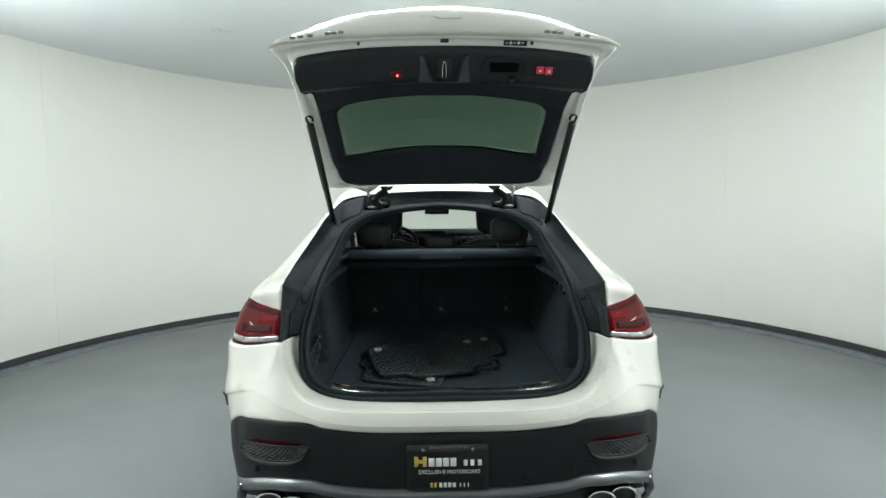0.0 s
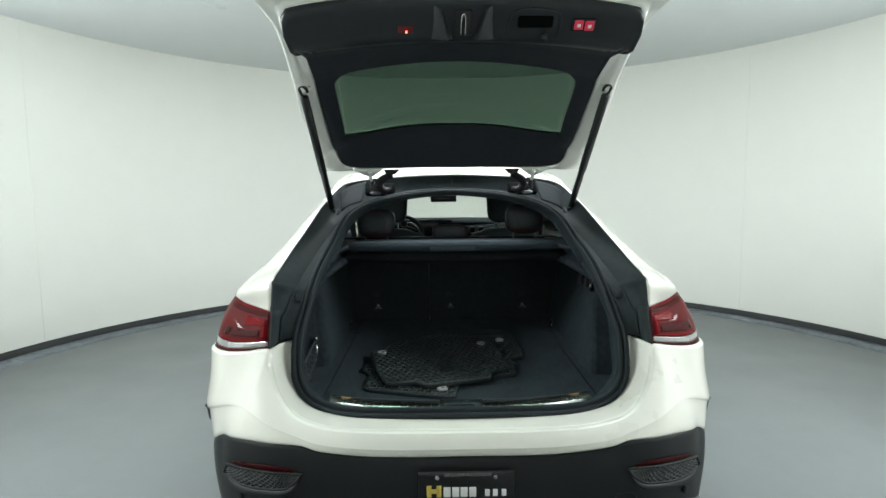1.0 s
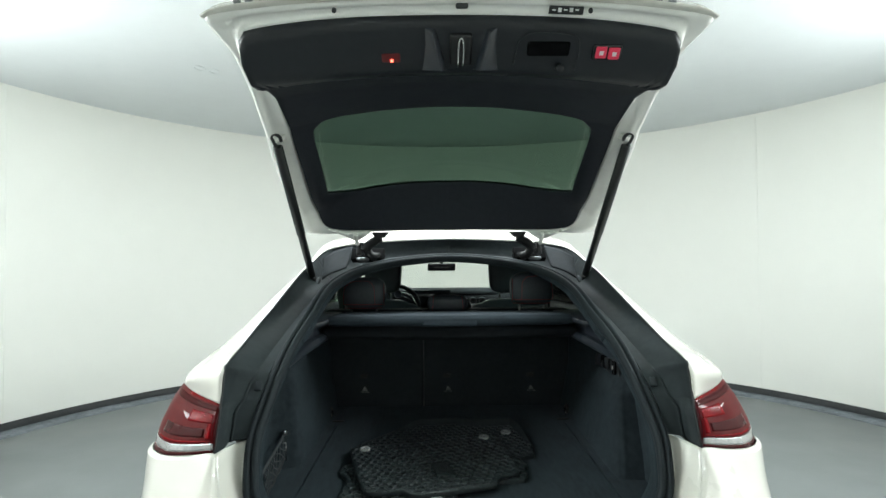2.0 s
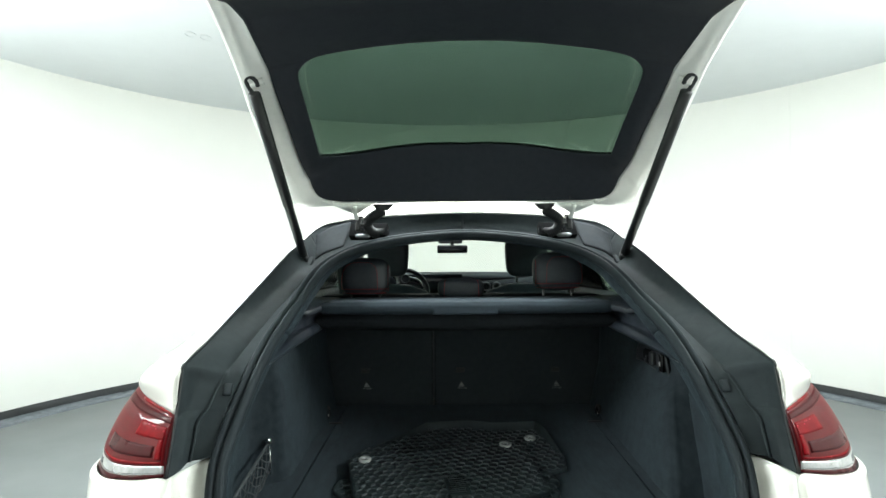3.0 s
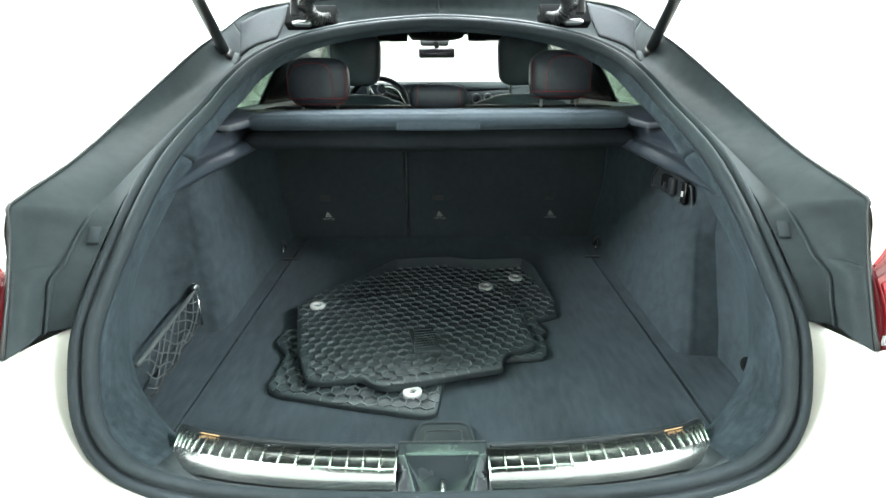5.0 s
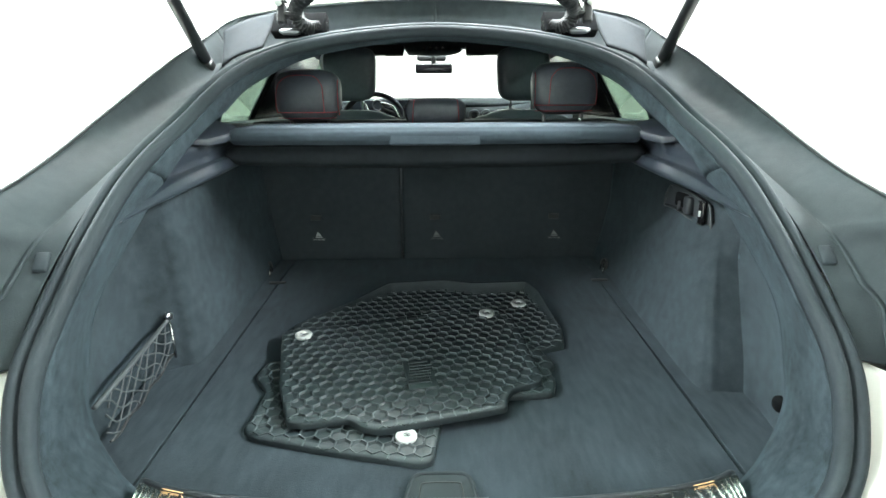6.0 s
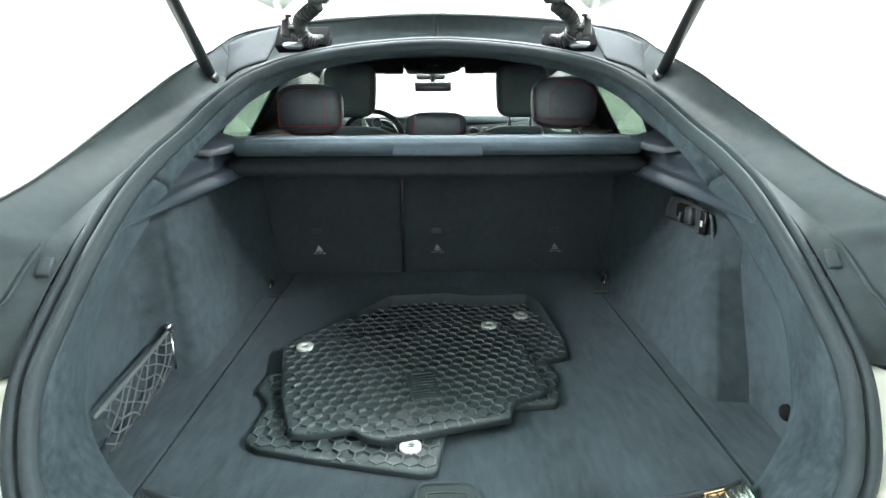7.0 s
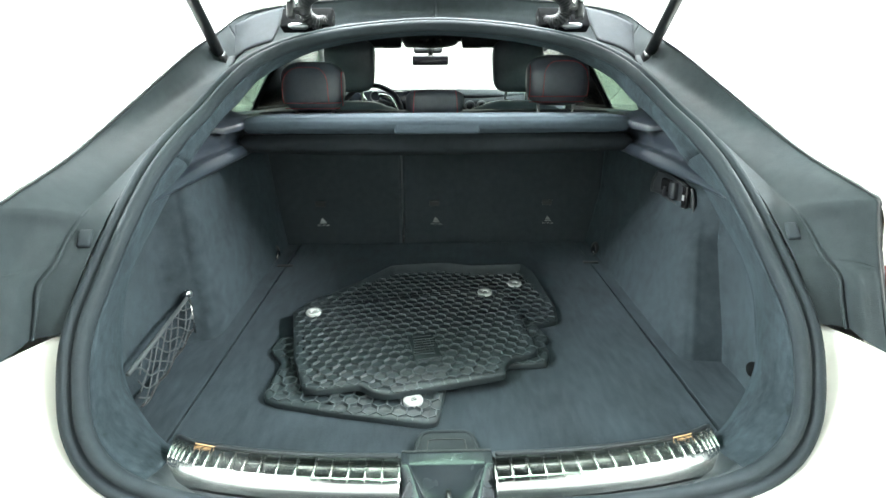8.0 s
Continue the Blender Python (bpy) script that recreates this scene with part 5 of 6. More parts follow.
    # inner pillar between the opening and the rear window
    pil = [[(s * x, y, z) for x, y, z in c] for c in (
        [(.560, 2.715, 1.236), (.545, 2.745, 1.248), (.526, 2.815, 1.276), (.517, 2.92, 1.320), (.497, 3.025, 1.370), (.444, 3.115, 1.414)],
        [(.612, 2.84, 1.262), (.61, 2.88, 1.29), (.60, 2.95, 1.325), (.58, 3.05, 1.365), (.55, 3.14, 1.41), (.47, 3.2, 1.45)],
        [(.795, 3.63, 1.233), (.775, 3.66, 1.30), (.75, 3.71, 1.37), (.715, 3.77, 1.43), (.655, 3.80, 1.50), (.52, 3.72, 1.56)])]
    part("pillar_trim", grid(loft(pil, 30, 20)), M_BAND, car, "dark fabric covered pillar trim", thick=0.004)
    # lashing eye
    eye = part("lashing_eye", ring_disc((s * .546, 3.24, .802), (-s, -.25, .1), .006, .020, .006), M_BLACK, car, "chrome lashing eye")
    part("eye_ring", tube([(s * .534, 3.228 + .016 * math.cos(a), .784 + .021 * math.sin(a)) for a in np.linspace(0, 2 * math.pi, 21)[:-1]], .0036, 6, closed=True), M_CHROME, eye)
    part("lamp_post", tube([(s * .53, 3.60, 1.23), (s * .53, 3.60, 1.30)], .006, 8), M_STEEL, car)
part("lining_knob", disc((.650, 2.445, .785), (-1, -.15, .1), .016, .010, 24), M_PIT, car, "black turning knob on the lining")
# switch panel on the right lining
sw = [[(.613, 2.945, 1.115), (.621, 2.90, 1.118), (.627, 2.845, 1.110), (.638, 2.785, 1.094)], [(.611, 2.968, 1.085), (.620, 2.91, 1.085), (.628, 2.85, 1.078), (.640, 2.775, 1.062)],
      [(.611, 2.972, 1.058), (.620, 2.92, 1.058), (.629, 2.85, 1.046), (.641, 2.768, 1.031)]]
panel = part("switch_panel", grid(loft(sw, 24, 14)), M_SWITCH, car, "dark plastic switch panel with a hook", thick=0.008)
part("switch_rim", tube(np.vstack([cr(sw[0], 20), cr([sw[0][-1], sw[1][-1], sw[2][-1]], 8), cr(sw[2], 20)[::-1], cr([sw[2][0], sw[1][0], sw[0][0]], 8)]) - (.004, 0, 0), .004, 6, closed=True), M_SWITCH, panel)
# black block paints the dark gap behind the hook
part("hook_hollow_shade", box(.617, 2.892, 1.086, .014, .052, .036, .006, (0, 0, 8)), M_PIT, panel)
part("bag_hook", box(.617, 2.856, 1.080, .018, .026, .044, .006, (0, 0, 8), 3), M_SWITCH, panel)
part("hook_finger", box(.610, 2.890, 1.072, .012, .007, .026, .003, (8, 0, 8)), M_SWITCH, panel)
part("rocker_switch", box(.624, 2.797, 1.075, .012, .020, .058, .004, (0, 0, 8)), M_GLOSSBLACK, panel)
part("printed_mark", box(.6172, 2.796, 1.073, .002, .008, .014, .0005, (0, 0, 8)), M_DISC, panel)
for dz in (-.027, .027):
    part("switch_edge", box(.6175, 2.797, 1.075 + dz, .003, .018, .003, .001, (0, 0, 8)), M_CHROME, panel)

# cargo net pocket on the left lining
net = part("cargo_net", tube(cr([(-.600, 2.385, .832), (-.606, 2.48, .836), (-.610, 2.59, .846), (-.612, 2.698, .860)], 30), .0045, 8), M_CORD, car, "black elastic net pocket")


def net_pt(u, w):
    y = 2.40 + .293 * u
    x = -(.602 + .010 * u) + .006 * math.sin(math.pi * w) + .006 * w
    return (x, y + .007 * math.sin(7 * w + 5 * u), .832 + .028 * u ** 1.5 - .082 * w + .004 * math.sin(6 * math.pi * u + 3 * w))


cords = []
for k in range(-2, 9):
    for d in (-1, 1):
        pts = [net_pt(k / 7 + d * .40 * w, w) for w in np.linspace(0, 1, 12) if 0 <= k / 7 + d * .40 * w <= 1]
        if len(pts) > 2:
            cords.append(tube(pts, .0017, 5))
tagged(part("net_mesh", join(*cords), M_CORD, net), kind="stuff")
part("lower_cord", tube([net_pt(u, 1) for u in np.linspace(0, 1, 20)], .003, 6), M_BLACK, net)
part("end_rod", tube([(-.606, 2.694, .856), (-.602, 2.690, .81), (-.600, 2.686, .772)], .0026, 6), M_CHROME, net, "thin steel end rod")
part("hook_button", disc((-.610, 2.700, .868), (1, -.5, .1), .009, .006, 16), M_STEEL, net)

# rear seat backs
for x0, x1 in ((-.60, -.121), (-.115, .60)):
    part("seat_back", box((x0 + x1) / 2, 3.395, 1.00, x1 - x0, .07, .50, .012, (-2, 0, 0)), M_SEATBACK, car, "black carpeted back of the folding rear seat")
for x, b in ((-.400, .8), (0, .25), (.400, .16)):
    tag = part("tether_tag", box(x, 3.3545, .862, .030, .0012, .012, .0003, (-2, 0, 0)), M_SEATBACK, car, "printed child seat anchor tag")
    ink = M_DISC if b > .5 else M_GREYINK
    lettering("tag_text", "TOP TETHER", .0072, pose(x, 3.3535, .861, 88, 0, 0), ink, tag)
    part("symbol", (lambda q: (q, [(0, 1, 2, 3), (4, 5, 6)]))([(x - .013, 3.3538, .868), (x + .013, 3.3538, .868), (x + .010, 3.3536, .872), (x - .010, 3.3536, .872), (x - .010, 3.3537, .874), (x + .010, 3.3537, .874), (x - .003, 3.3536, .889)]), ink, tag, smooth=False)
    slot = part("tether_slot", box(x - .006, 3.3535, .938, .034, .006, .020, .004, (-2, 0, 0)), M_BLACK, car)
    part("slot_bar", box(x - .002, 3.350, .945, .030, .004, .003, .001), M_PLASTIC2, slot)

# load cover with handle, and its hanging flap
cov = [[(-.478, 2.868, 1.234), (-.40, 2.862, 1.233), (0, 2.858, 1.232), (.40, 2.862, 1.233), (.478, 2.868, 1.234)],
       [(-.484, 2.858, 1.246), (-.40, 2.850, 1.246), (0, 2.846, 1.246), (.40, 2.850, 1.246), (.484, 2.858, 1.246)],
       [(-.484, 2.862, 1.262), (-.40, 2.852, 1.264), (0, 2.848, 1.264), (.40, 2.852, 1.264), (.484, 2.862, 1.262)],
       [(-.472, 2.90, 1.270), (-.40, 2.89, 1.273), (0, 2.89, 1.273), (.40, 2.89, 1.273), (.472, 2.90, 1.270)],
       [(-.468, 3.10, 1.262), (-.40, 3.10, 1.264), (0, 3.10, 1.264), (.40, 3.10, 1.264), (.468, 3.10, 1.262)],
       [(-.468, 3.34, 1.246), (-.40, 3.34, 1.247), (0, 3.34, 1.247), (.40, 3.34, 1.247), (.468, 3.34, 1.246)]]
cover_ = part("load_cover", grid(loft(cov, 60, 40)), M_COVER, car, "slate grey retractable load cover", thick=0.004)
part("cover_handle", box(-.003, 2.850, 1.245, .214, .016, .030, .007, seg=3), M_COVER, cover_)
flap = [[(-.50, 2.90, 1.225), (-.25, 2.89, 1.228), (0, 2.888, 1.228), (.25, 2.89, 1.228), (.50, 2.90, 1.225)],
        [(-.51, 2.885, 1.205), (-.25, 2.88, 1.205), (0, 2.878, 1.204), (.25, 2.88, 1.205), (.51, 2.885, 1.205)],
        [(-.50, 2.90, 1.185), (-.25, 2.895, 1.178), (0, 2.893, 1.177), (.25, 2.895, 1.178), (.50, 2.90, 1.185)],
        [(-.49, 2.97, 1.180), (-.25, 2.97, 1.172), (0, 2.97, 1.171), (.25, 2.97, 1.172), (.49, 2.97, 1.180)],
        [(-.49, 3.37, 1.20), (-.25, 3.37, 1.20), (0, 3.37, 1.20), (.25, 3.37, 1.20), (.49, 3.37, 1.20)]]
part("cover_flap", grid(loft(flap, 50, 24)), M_FLAP, cover_, "black fabric flap under the cover", thick=0.003)


# ---- cabin ----
def stitches(path, parent):
    """Short red threads along a seam."""
    p = np.array(path)
    d = np.r_[0, np.cumsum(np.linalg.norm(np.diff(p, axis=0), axis=1))]
    segs = []
    s0 = 0.0
    while s0 + .006 < d[-1]:
        q = [[np.interp(s0 + e, d, p[:, c]) for c in range(3)] for e in (0, .0055)]
        segs.append(tube(q, .0014, 4))
        s0 += .0075
    part("stitching", join(*segs), M_STITCH, parent, "red contrast stitching")


def headrest(x, y, z, w, h, d, posts=True, side=1):
    hr = part("rear_headrest", cushion(x, y + d / 2, z, w, d, h, 3.3, taper=.04, lean=.006), M_LEATHER, car, "black leather headrest with red stitching")
    def front(px, pz):
        q = abs(px / (w / 2)) ** 3.3 + abs(pz / (h / 2)) ** 3.3
        return y + d / 2 - d / 2 * max(1 - q, .02) ** (1 / 3.3) + .006 * pz / (h / 2) - .001

    seam = cr([(.056, -.052, 0), (.054, 0, 0), (.051, .030, 0), (.036, .052, 0), (.012, .061, 0), (-.050, .059, 0), (-.083, .037, 0), (-.095, 0, 0), (-.097, -.052, 0)], 120)
    stitches([(x + side * a, front(a, b), z + b) for a, b, _ in seam], hr)
    for dz in (-.050, -.068):
        stitches([(x + a, front(a, dz), z + dz) for a in np.linspace(-.094, .094, 40)], hr)
    edge = [(.097, b) for b in np.linspace(-.06, .05, 20)]
    stitches([(x + side * a, front(a, b), z + b) for a, b in edge], hr)
    for dx in (-.06, .06):
        part("post", tube([(x + dx, y + d / 2, z - h / 2 - .05), (x + dx, y + d / 2, z - h / 2 + .01)], .006, 8), M_STEEL, hr)


headrest(-.404, 3.32, 1.333, .210, .160, .11, side=1)
headrest(.410, 3.32, 1.351, .212, .162, .11, side=-1)
mid_h = part("rear_headrest", cushion(-.001, 3.37, 1.282, .196, .10, .085, 3.4), M_LEATHER, car, "low black leather middle headrest")
stitches(cr([(-.073, 3.324, 1.250), (-.070, 3.318, 1.30), (-.066, 3.33, 1.322)], 20), mid_h)
stitches(cr([(.073, 3.324, 1.250), (.070, 3.318, 1.30), (.066, 3.33, 1.322)], 20), mid_h)
stitches(cr([(-.073, 3.322, 1.250), (0, 3.316, 1.246), (.073, 3.322, 1.250)], 30), mid_h)
# rear bench top
bench = part("rear_bench", box(0, 3.47, 1.02, 1.26, .16, .46, .05, seg=4), M_LEATHER, car, "black leather rear bench")
for s in (-1, 1):
    part("bench_shoulder", cushion(s * .40, 3.46, 1.216, .40, .16, .06, 3), M_LEATHER, bench)
    stitches(cr([(s * .24, 3.385, 1.238), (s * .30, 3.38, 1.243), (s * .42, 3.385, 1.243)], 40), bench)
    part("belt_buckle", box(s * .14, 3.40, 1.236, .05, .04, .02, .006), M_BLACK, bench)
# front seats
for s in (-1, 1):
    cx = -.388 if s < 0 else .400
    seat = part("front_seat", cushion(cx, 4.20, .92, .50, .16, .66, 3.4), M_LEATHER, car, "black leather front seat")
    part("front_headrest", cushion(cx, 4.20, 1.408 if s < 0 else 1.405, .245, .10, .235, 4.4, taper=.1), M_LEATHER, seat)
    part("seat_shoulder", cushion(cx, 4.20, 1.186, .46, .14, .10, 2.4), M_LEATHER, seat)
    part("seat_cushion", cushion(cx, 4.48, .66, .52, .56, .20, 3.4), M_LEATHER, seat)
    for dx in (-.05, .05):
        part("post", tube([(cx + dx, 4.2, 1.24), (cx + dx, 4.2, 1.31)], .006, 8), M_STEEL, seat)
# dashboard, displays, vents, wheel
dash = part("dashboard", box(0, 5.20, 1.10, 1.42, .62, .30, .07, seg=4), M_PLASTIC, car, "dark dashboard")
part("dash_top", cushion(0, 5.15, 1.245, 1.44, .50, .06, 3), M_PLASTIC, dash)
part("display", box(-.22, 4.88, 1.215, .56, .02, .12, .006), M_SCREEN, dash, "wide black display")
for x in (.13, .228, .30):
    part("air_vent", ring_disc((x, 4.885, 1.185), (0, -1, 0), .02, .033, .014), M_SILVER, dash)
wheel_path = [(-.345 + .17 * math.cos(a), 4.70 + .05 * math.sin(a), 1.155 + .155 * math.sin(a)) for a in np.linspace(0, 2 * math.pi, 49)[:-1]]
steer = part("steering_wheel", tube(wheel_path, .015, 10, closed=True), M_LEATHER, car, "black leather steering wheel with silver spokes")
part("hub", cushion(-.345, 4.71, 1.15, .17, .06, .13, 3), M_PLASTIC2, steer)
for s in (-1, 1):
    part("spoke", tube(cr([(-.345 + s * .03, 4.70, 1.12), (-.345 + s * .06, 4.69, 1.06), (-.345 + s * .07, 4.69, 1.01)], 8), .014, 8, squash=.4), M_SILVER, steer)
part("spoke", tube(cr([(-.419, 4.70, 1.296), (-.395, 4.69, 1.262), (-.366, 4.69, 1.214)], 8), [.010, .011, .013, .014, .014, .013, .012, .010], 8, squash=.7), M_SPOKE, steer)
part("spoke", tube(cr([(-.301, 4.69, 1.262), (-.255, 4.68, 1.250), (-.225, 4.68, 1.228), (-.188, 4.69, 1.16)], 12), [.010, .014, .017, .018, .018, .017, .016, .014, .012, .010, .008, .007], 8, squash=.7), M_SPOKE, steer)
part("instrument", ring_disc((-.335, 4.868, 1.245), (0, -1, 0), .026, .033, .003), M_SILVER, dash)
part("stalk", tube([(-.30, 4.74, 1.23), (-.22, 4.72, 1.205)], .008, 8), M_SILVER, steer)
# mirror and roof console
mir = part("interior_mirror", box(-.007, 4.88, 1.447, .212, .022, .056, .014, seg=3), M_GLOSSBLACK, car, "black interior mirror")
part("mirror_console", box(-.03, 4.95, 1.545, .27, .11, .05, .022, seg=4), M_BLACK, mir, "black sensor housing at the windscreen")
part("mirror_housing", box(-.02, 4.93, 1.507, .17, .08, .040, .016, seg=4), M_BLACK, mir)
part("mirror_stem", tube([(-.007, 4.89, 1.47), (-.007, 4.87, 1.545)], .014, 10), M_BLACK, mir)
con = part("roof_console", cushion(-.007, 4.70, 1.545, .31, .22, .075, 2.6), M_PLASTIC, car, "roof console with map lamps")
for dx in (-.05, -.017, .017, .05):
    part("lamp_button", disc((-.007 + dx, 4.588, 1.540), (0, -1, -.2), .012, .004, 16), M_GLOSSBLACK, con)
for s in (-1, 1):
    visor = part("sun_visor", box(s * .34, 4.62, 1.540, .36, .16, .02, .008, (25, 0, 0)), M_LINER, car)
    part("visor_tag", box(s * .30, 4.548, 1.507, .09, .002, .014, .0005), M_DISC, visor)
header = box(0, 4.665, 1.585, 1.14, .06, .095, .02, seg=3)
part("windscreen_header", header, M_LINER, car, "dark fabric strip above the windscreen")
# headliner and dark cabin lining
lin = [whole([(.445 * t if i == 0 else .56 * t, y + .02, zm - (zm - zr) * t ** 3) for t in (0, .3, .6, .85, 1)]) for i, (y, zm, zr) in enumerate(
    [(3.16, 1.492, 1.41), (3.40, 1.555, 1.50), (3.8, 1.60, 1.555), (4.25, 1.61, 1.56), (4.60, 1.59, 1.535)])]
part("headliner", grid(loft(lin, 40, 30)), M_LINER, car, "dark grey fabric headliner", thick=0.006)
for s in (-1, 1):
    dl = [[(s * .80, 3.40, 1.238), (s * .815, 3.8, 1.222), (s * .82, 4.3, 1.205), (s * .82, 4.8, 1.19), (s * .80, 5.3, 1.17)], [(s * .78, 3.40, 1.0), (s * .78, 3.8, 1.0), (s * .78, 4.3, 1.0), (s * .78, 4.8, 1.0), (s * .76, 5.3, 1.0)],
          [(s * .78, 3.40, .5), (s * .78, 3.8, .45), (s * .78, 4.3, .45), (s * .78, 4.8, .45), (s * .76, 5.3, .45)]]
    part("door_lining", grid(loft(dl, 30, 12)), M_LEATHER, car, "black leather door lining", thick=0.02)
    sl = [[(s * .80, 3.40, 1.24), (s * .815, 3.8, 1.224), (s * .82, 4.3, 1.207), (s * .82, 4.8, 1.192)], [(s * .86, 3.38, 1.13), (s * .88, 3.8, 1.11), (s * .885, 4.3, 1.095), (s * .88, 4.8, 1.085)]]
    part("window_ledge", grid(loft(sl, 20, 4)), M_BLACK, car, thick=0.006)
    part("seat_belt", tube(cr([(s * .64, 4.05, 1.38), (s * .63, 4.08, 1.2), (s * .60, 4.12, .8)], 12), .022, 6, squash=.1), M_BLACK, car)
    cl = [[(s * .56, 3.18, 1.46), (s * .575, 3.4, 1.52), (s * .57, 3.8, 1.565), (s * .565, 4.3, 1.565), (s * .585, 4.62, 1.535)], [(s * .62, 3.2, 1.40), (s * .635, 3.4, 1.47), (s * .635, 3.8, 1.53), (s * .63, 4.3, 1.53), (s * .63, 4.7, 1.49)]]
    part("roof_frame_trim", grid(loft(cl, 30, 5)), M_LINER, car, thick=0.01)
part("cabin_floor", box(0, 4.4, .45, 1.6, 2.1, .04, .01), M_BLACK, car)


# ---- rubber mats lying in the trunk ----
def inside(p, poly):
    x, y = p
    hit = False
    n = len(poly)
    for i in range(n):
        (x0, y0), (x1, y1) = poly[i], poly[(i + 1) % n]
        if (y0 > y) != (y1 > y) and x < (x1 - x0) * (y - y0) / (y1 - y0) + x0:
            hit = not hit
    return hit


def edge_gap(p, poly):
    best = 9
    for i in range(len(poly)):
        a, b = np.array(poly[i]), np.array(poly[(i + 1) % len(poly)])
        t = np.clip(np.dot(np.array(p) - a, b - a) / max(np.dot(b - a, b - a), 1e-9), 0, 1)
        best = min(best, np.linalg.norm(np.array(p) - a - t * (b - a)))
    return best


def rounded(outline, r=.012):
    """The outline with its corners cut round."""
    out = []
    n = len(outline)
    for i in range(n):
        p, c, q = (np.array(outline[k % n], float) for k in (i - 1, i, i + 1))
        a = c + (p - c) * min(r / max(np.linalg.norm(p - c), 1e-6), .45)
        b = c + (q - c) * min(r / max(np.linalg.norm(q - c), 1e-6), .45)
        for t in (0, .33, .67, 1):
            out.append(tuple((1 - t) ** 2 * a + 2 * t * (1 - t) * c + t * t * b))
    return out


def mat_thing(outline, lift, tread_turn, pitch, label, discs=(), badge=None, wall=0.0, back_from=0.0, wall_from=-9.0, lean=(0, 0)):
    """A moulded mat: base sheet, raised rim, honeycomb tread, grey fixing discs."""
    poly = rounded(outline)
    cx, cy = np.mean([p[0] for p in poly]), np.mean([p[1] for p in poly])

    def mz(x, y):
        return floor_z(y) + lift + lean[0] * (x - cx) + lean[1] * (y - cy)
    m = thing("floor_mat", (cx, cy, mz(cx, cy)), label, "floor mat", "mats in the trunk")
    part("base_sheet", prism(poly, lambda x, y: (x, y, mz(x, y) + .0012), lambda x, y: (x, y, mz(x, y) - .0025)), M_MAT, m, smooth=False)
    # rim: a sloping border that ends in a thin raised lip
    P = np.array(poly)
    t = np.roll(P, -1, 0) - np.roll(P, 1, 0)
    t /= np.maximum(np.linalg.norm(t, axis=1), 1e-9)[:, None]
    nrm = np.stack([t[:, 1], -t[:, 0]], 1)
    area = 0.5 * np.sum(P[:, 0] * np.roll(P[:, 1], -1) - np.roll(P[:, 0], -1) * P[:, 1])
    if area < 0:
        nrm = -nrm
    rows_ = []
    for off, h, up in ((-.026, .0012, 0), (-.021, .0070, .05), (-.012, .0088, .25), (-.004, .0082, .8), (-.001, .0068, 1), (.0006, .0050, 1), (.001, -.006, 0)):
        Q = P + nrm * off
        rows_.append([(x, y, mz(x, y) + h + wall * up * min(max((y - back_from) / .08, 0), 1) * min(max((x - wall_from) / .10, 0), 1)) for x, y in Q])
    part("rim", grid(np.array(rows_), True), M_MAT, m).data.set_sharp_from_angle(angle=radians(38))
    # honeycomb: thin raised walls and tilted facets in each cell
    c_, s_ = math.cos(tread_turn), math.sin(tread_turn)
    walls, cells, studs = [], [], []
    R = pitch / math.sqrt(3)
    seen = set()
    span = 20
    for i in range(-span, span + 1):
        for j in range(-span, span + 1):
            px, py = pitch * (i + j / 2), pitch * j * math.sqrt(3) / 2
            X, Y = cx + px * c_ - py * s_, cy + px * s_ + py * c_
            if not inside((X, Y), poly):
                continue
            gap = edge_gap((X, Y), poly)
            corner = []
            for k in range(6):
                a = tread_turn + math.pi / 6 + k * math.pi / 3
                corner.append((X + R * math.cos(a), Y + R * math.sin(a)))
            if gap > pitch * .46:
                d = any((X - q[0]) ** 2 + (Y - q[1]) ** 2 < .020 ** 2 for q in discs)
                b_ = badge and inside((X, Y), [(badge[0] + ux * badge[2], badge[1] + uy * badge[3]) for ux, uy in ((-.34, -.40), (.34, -.40), (.34, .40), (-.34, .40))])
                if not d and not b_:
                    # a well: six sloping sides down to a small floor, each a little different
                    jig = ((i * 7 + j * 13) % 5) / 5 - .4
                    v_ = []
                    for grow, hh in ((.93, .0088), (.80 + .05 * jig, .0060)):
                        for qx, qy in corner:
                            ix, iy = X + (qx - X) * grow, Y + (qy - Y) * grow - (.10 * R if grow < .9 else 0)
                            v_.append((ix, iy, mz(ix, iy) + hh + (jig * .06 * (ix - X) + ((i * 5 + j * 3) % 7 / 7 - .5) * .07 * (iy - Y) if grow < .9 else 0)))
                    f_ = [(k, (k + 1) % 6, 6 + (k + 1) % 6, 6 + k) for k in range(6)] + [tuple(range(6, 12))]
                    cells.append((v_, f_))
                    if (i - j) % 3 == 0:
                        sx, sy = corner[1]
                        ring_ = [(sx + r * math.cos(k * math.pi / 4), sy + r * math.sin(k * math.pi / 4), mz(sx, sy) + h) for r, h in ((.0040, .008), (.0034, .0106), (.0016, .0118)) for k in range(8)]
                        studs.append((ring_, [(r * 8 + k, r * 8 + (k + 1) % 8, r * 8 + 8 + (k + 1) % 8, r * 8 + 8 + k) for r in (0, 1) for k in range(8)] + [tuple(range(16, 24))]))
            for k in range(6):
                a, b = corner[k], corner[(k + 1) % 6]
                key = (round((a[0] + b[0]) * 400), round((a[1] + b[1]) * 400))
                if key in seen or not (inside(a, poly) or inside(b, poly)):
                    continue
                seen.add(key)
                for q_ in range(4):
                    if not inside(a, poly):
                        a = tuple((np.array(a) + np.array(b)) / 2)
                    if not inside(b, poly):
                        b = tuple((np.array(a) + np.array(b)) / 2)
                if not (inside(a, poly) and inside(b, poly)):
                    continue
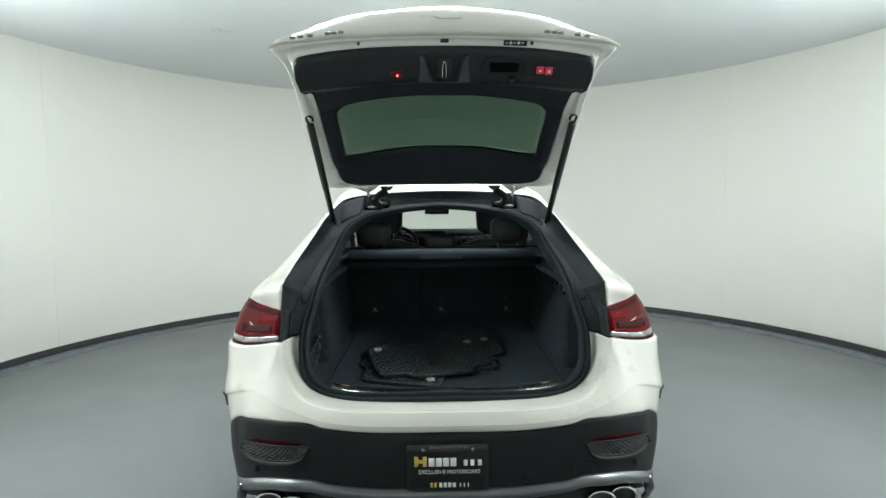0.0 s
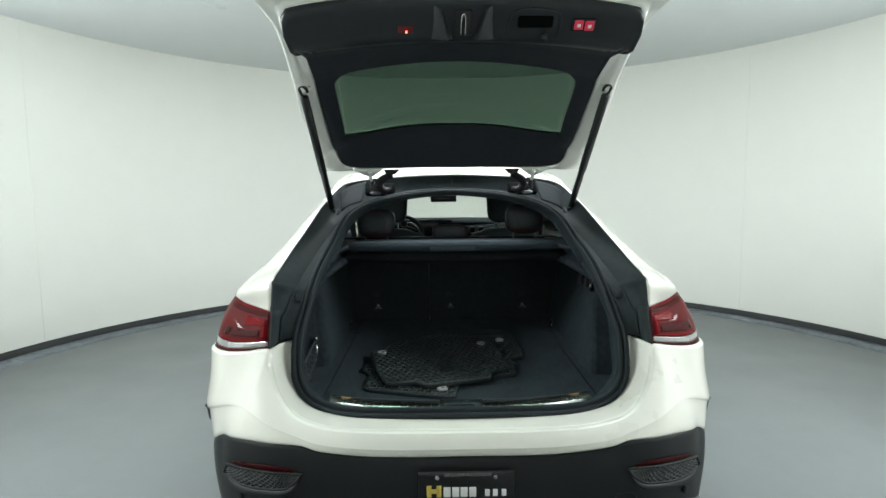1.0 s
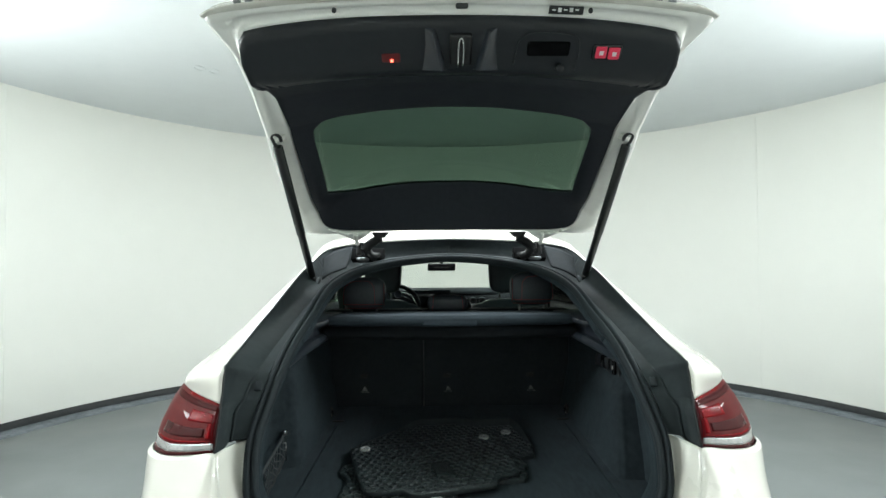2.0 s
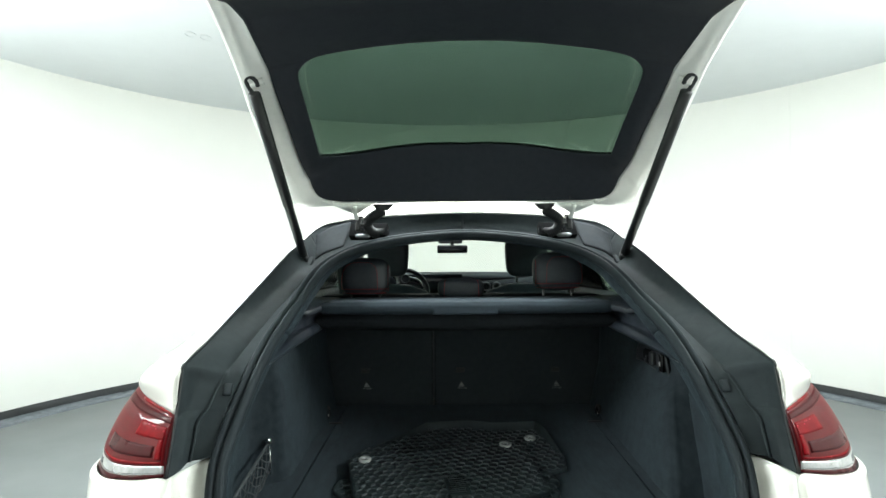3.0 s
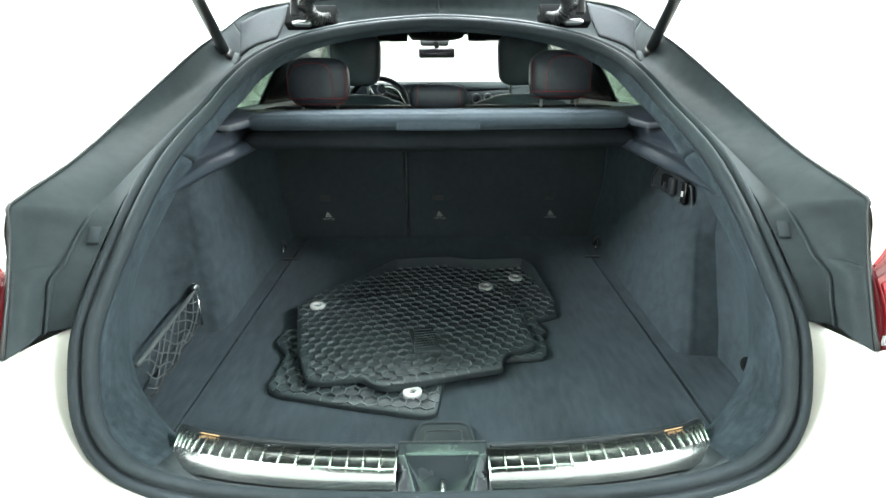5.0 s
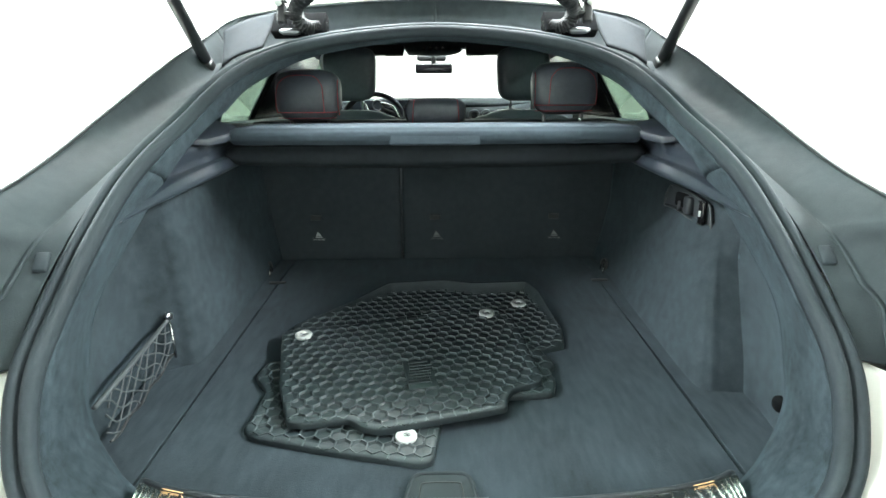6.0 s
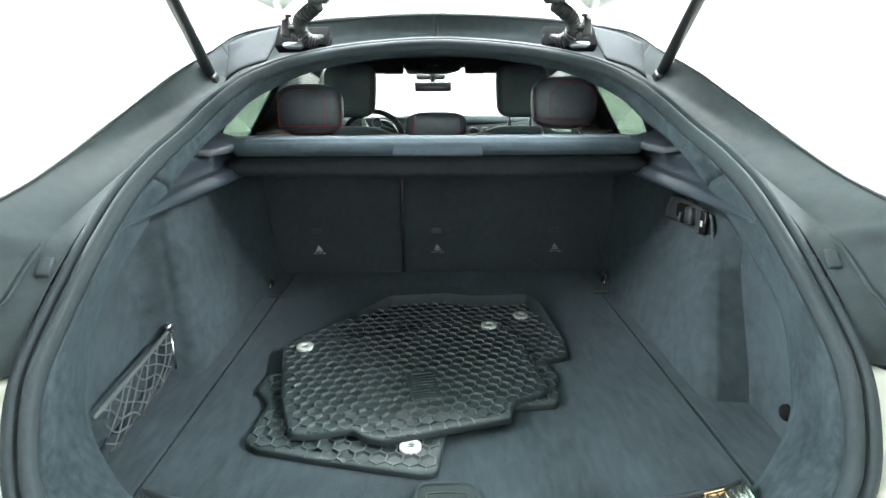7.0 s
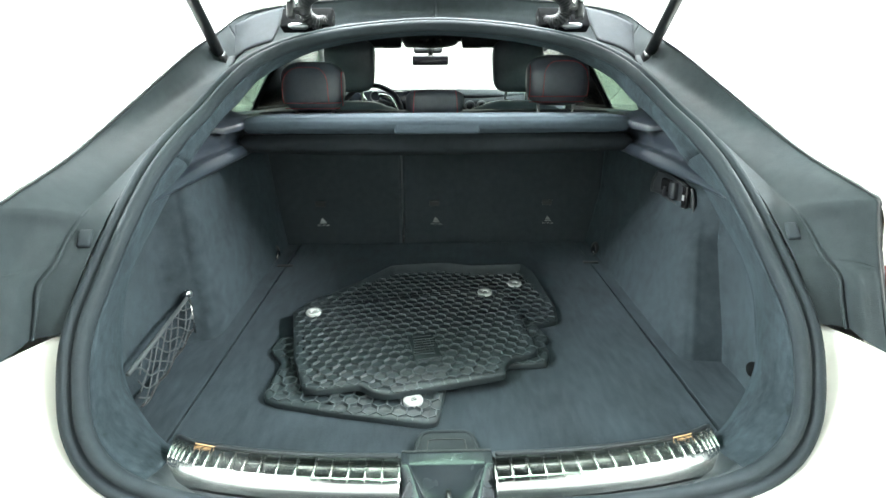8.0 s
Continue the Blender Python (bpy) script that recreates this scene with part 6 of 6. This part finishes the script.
                ha, hb = (.0112 if edge_gap(q, poly) > .006 else .0090 for q in (a, b))
                n_ = np.array((-(b[1] - a[1]), b[0] - a[0]))
                n_ = n_ / max(np.linalg.norm(n_), 1e-9)
                vv = []
                for p_, h in ((a, ha), (b, hb)):
                    for w_, hh in ((-.0020, .0072), (-.0010, h - .0004), (.0010, h - .0004), (.0020, .0072)):
                        vv.append((p_[0] + n_[0] * w_, p_[1] + n_[1] * w_, mz(*p_) + hh))
                walls.append((vv, [(0, 1, 5, 4), (1, 2, 6, 5), (2, 3, 7, 6), (0, 3, 2, 1), (4, 5, 6, 7)]))
    if cells:
        tagged(part("tread_relief", join(*cells), M_MAT, m, smooth=False), kind="stuff")
    if studs:
        tagged(part("stud", join(*studs), M_RIDGE, m), kind="stuff")
    tagged(part("tread", join(*walls), M_RIDGE, m, smooth=False), kind="stuff")
    for x, y in discs:
        up = (0, -.0837, 1)
        d = part("fixing_disc", ring_disc((x, y, mz(x, y) + .007), up, .0075, .0205, .007), M_DISC, m, "light grey plastic fixing disc")
        part("disc_centre", disc((x, y, mz(x, y) + .0085), up, .0070, .002, 16), M_DISC, d)
        part("disc_slot", box(x, y, mz(x, y) + .0106, .009, .0025, .001, .0003), M_BLACK, d)
    if badge:
        bx, by, bw, bh = badge
        tilt_ = (4.8, 0, 12)
        bd = part("badge_plate", box(bx, by, mz(bx, by) + .0075, bw, bh, .010, .002, tilt_), M_MAT, m)
        for r in range(5):
            part("badge_line", box(bx + (r - 2) * bw * .15, by - bh * .03, mz(bx, by) + .0135, bw * .02, bh * .62, .002, .0005, tilt_), M_PLASTIC2, bd)
        for r in range(7):
            part("badge_line", box(bx, by - bh * .32 + r * bh * .1, mz(bx, by - bh * .32 + r * bh * .1) + .0135, bw * .78, bh * .045, .002, .0005, tilt_), M_PLASTIC2, bd)
        part("badge_line", box(bx - .006, by + bh * .40, mz(bx, by + bh * .40) + .0135, bw * .7, bh * .07, .002, .0005, tilt_), M_PLASTIC2, bd)
    return m


mat_thing([(-.395, 2.70), (-.407, 2.641), (-.367, 2.585), (-.377, 2.463), (-.351, 2.440), (-.22, 2.406), (-.036, 2.366), (-.012, 2.373), (.005, 2.475), (.02, 2.60), (-.02, 2.70)], .004, -.12, .0300,
          "black rubber mat lying flat under the others", [(-.062, 2.436)])
mat_thing([(.10, 2.55), (.152, 2.556), (.243, 2.563), (.257, 2.609), (.245, 2.650), (.268, 2.665), (.242, 2.74), (.16, 2.80), (-.20, 2.78), (-.30, 2.62), (-.10, 2.53)], .008, .15, .0300,
          "black rubber mat mostly hidden in the pile")
mat_thing([(-.375, 2.865), (-.228, 3.000), (-.139, 3.068), (.02, 3.085), (.106, 3.060), (.262, 3.070), (.285, 3.01), (.318, 2.841), (.309, 2.757), (.252, 2.737), (.17, 2.71), (-.30, 2.70)], .006, .12, .0285,
          "black rubber mat with a raised back edge", [(.226, 2.972)], wall=.024, back_from=2.86, wall_from=-.26)
mat_thing([(-.387, 2.800), (-.363, 2.817), (-.22, 2.836), (.016, 2.911), (.161, 2.923), (.191, 2.872), (.210, 2.773), (.213, 2.701), (.227, 2.595), (.211, 2.580), (.158, 2.560), (.138, 2.526),
           (.138, 2.498), (-.114, 2.435), (-.148, 2.445), (-.174, 2.470), (-.255, 2.455), (-.292, 2.460), (-.339, 2.587)], .022, .21, .0285,
          "black rubber honeycomb mat on top of the pile", [(-.330, 2.782), (.129, 2.884)], badge=(-.040, 2.61, .062, .106))
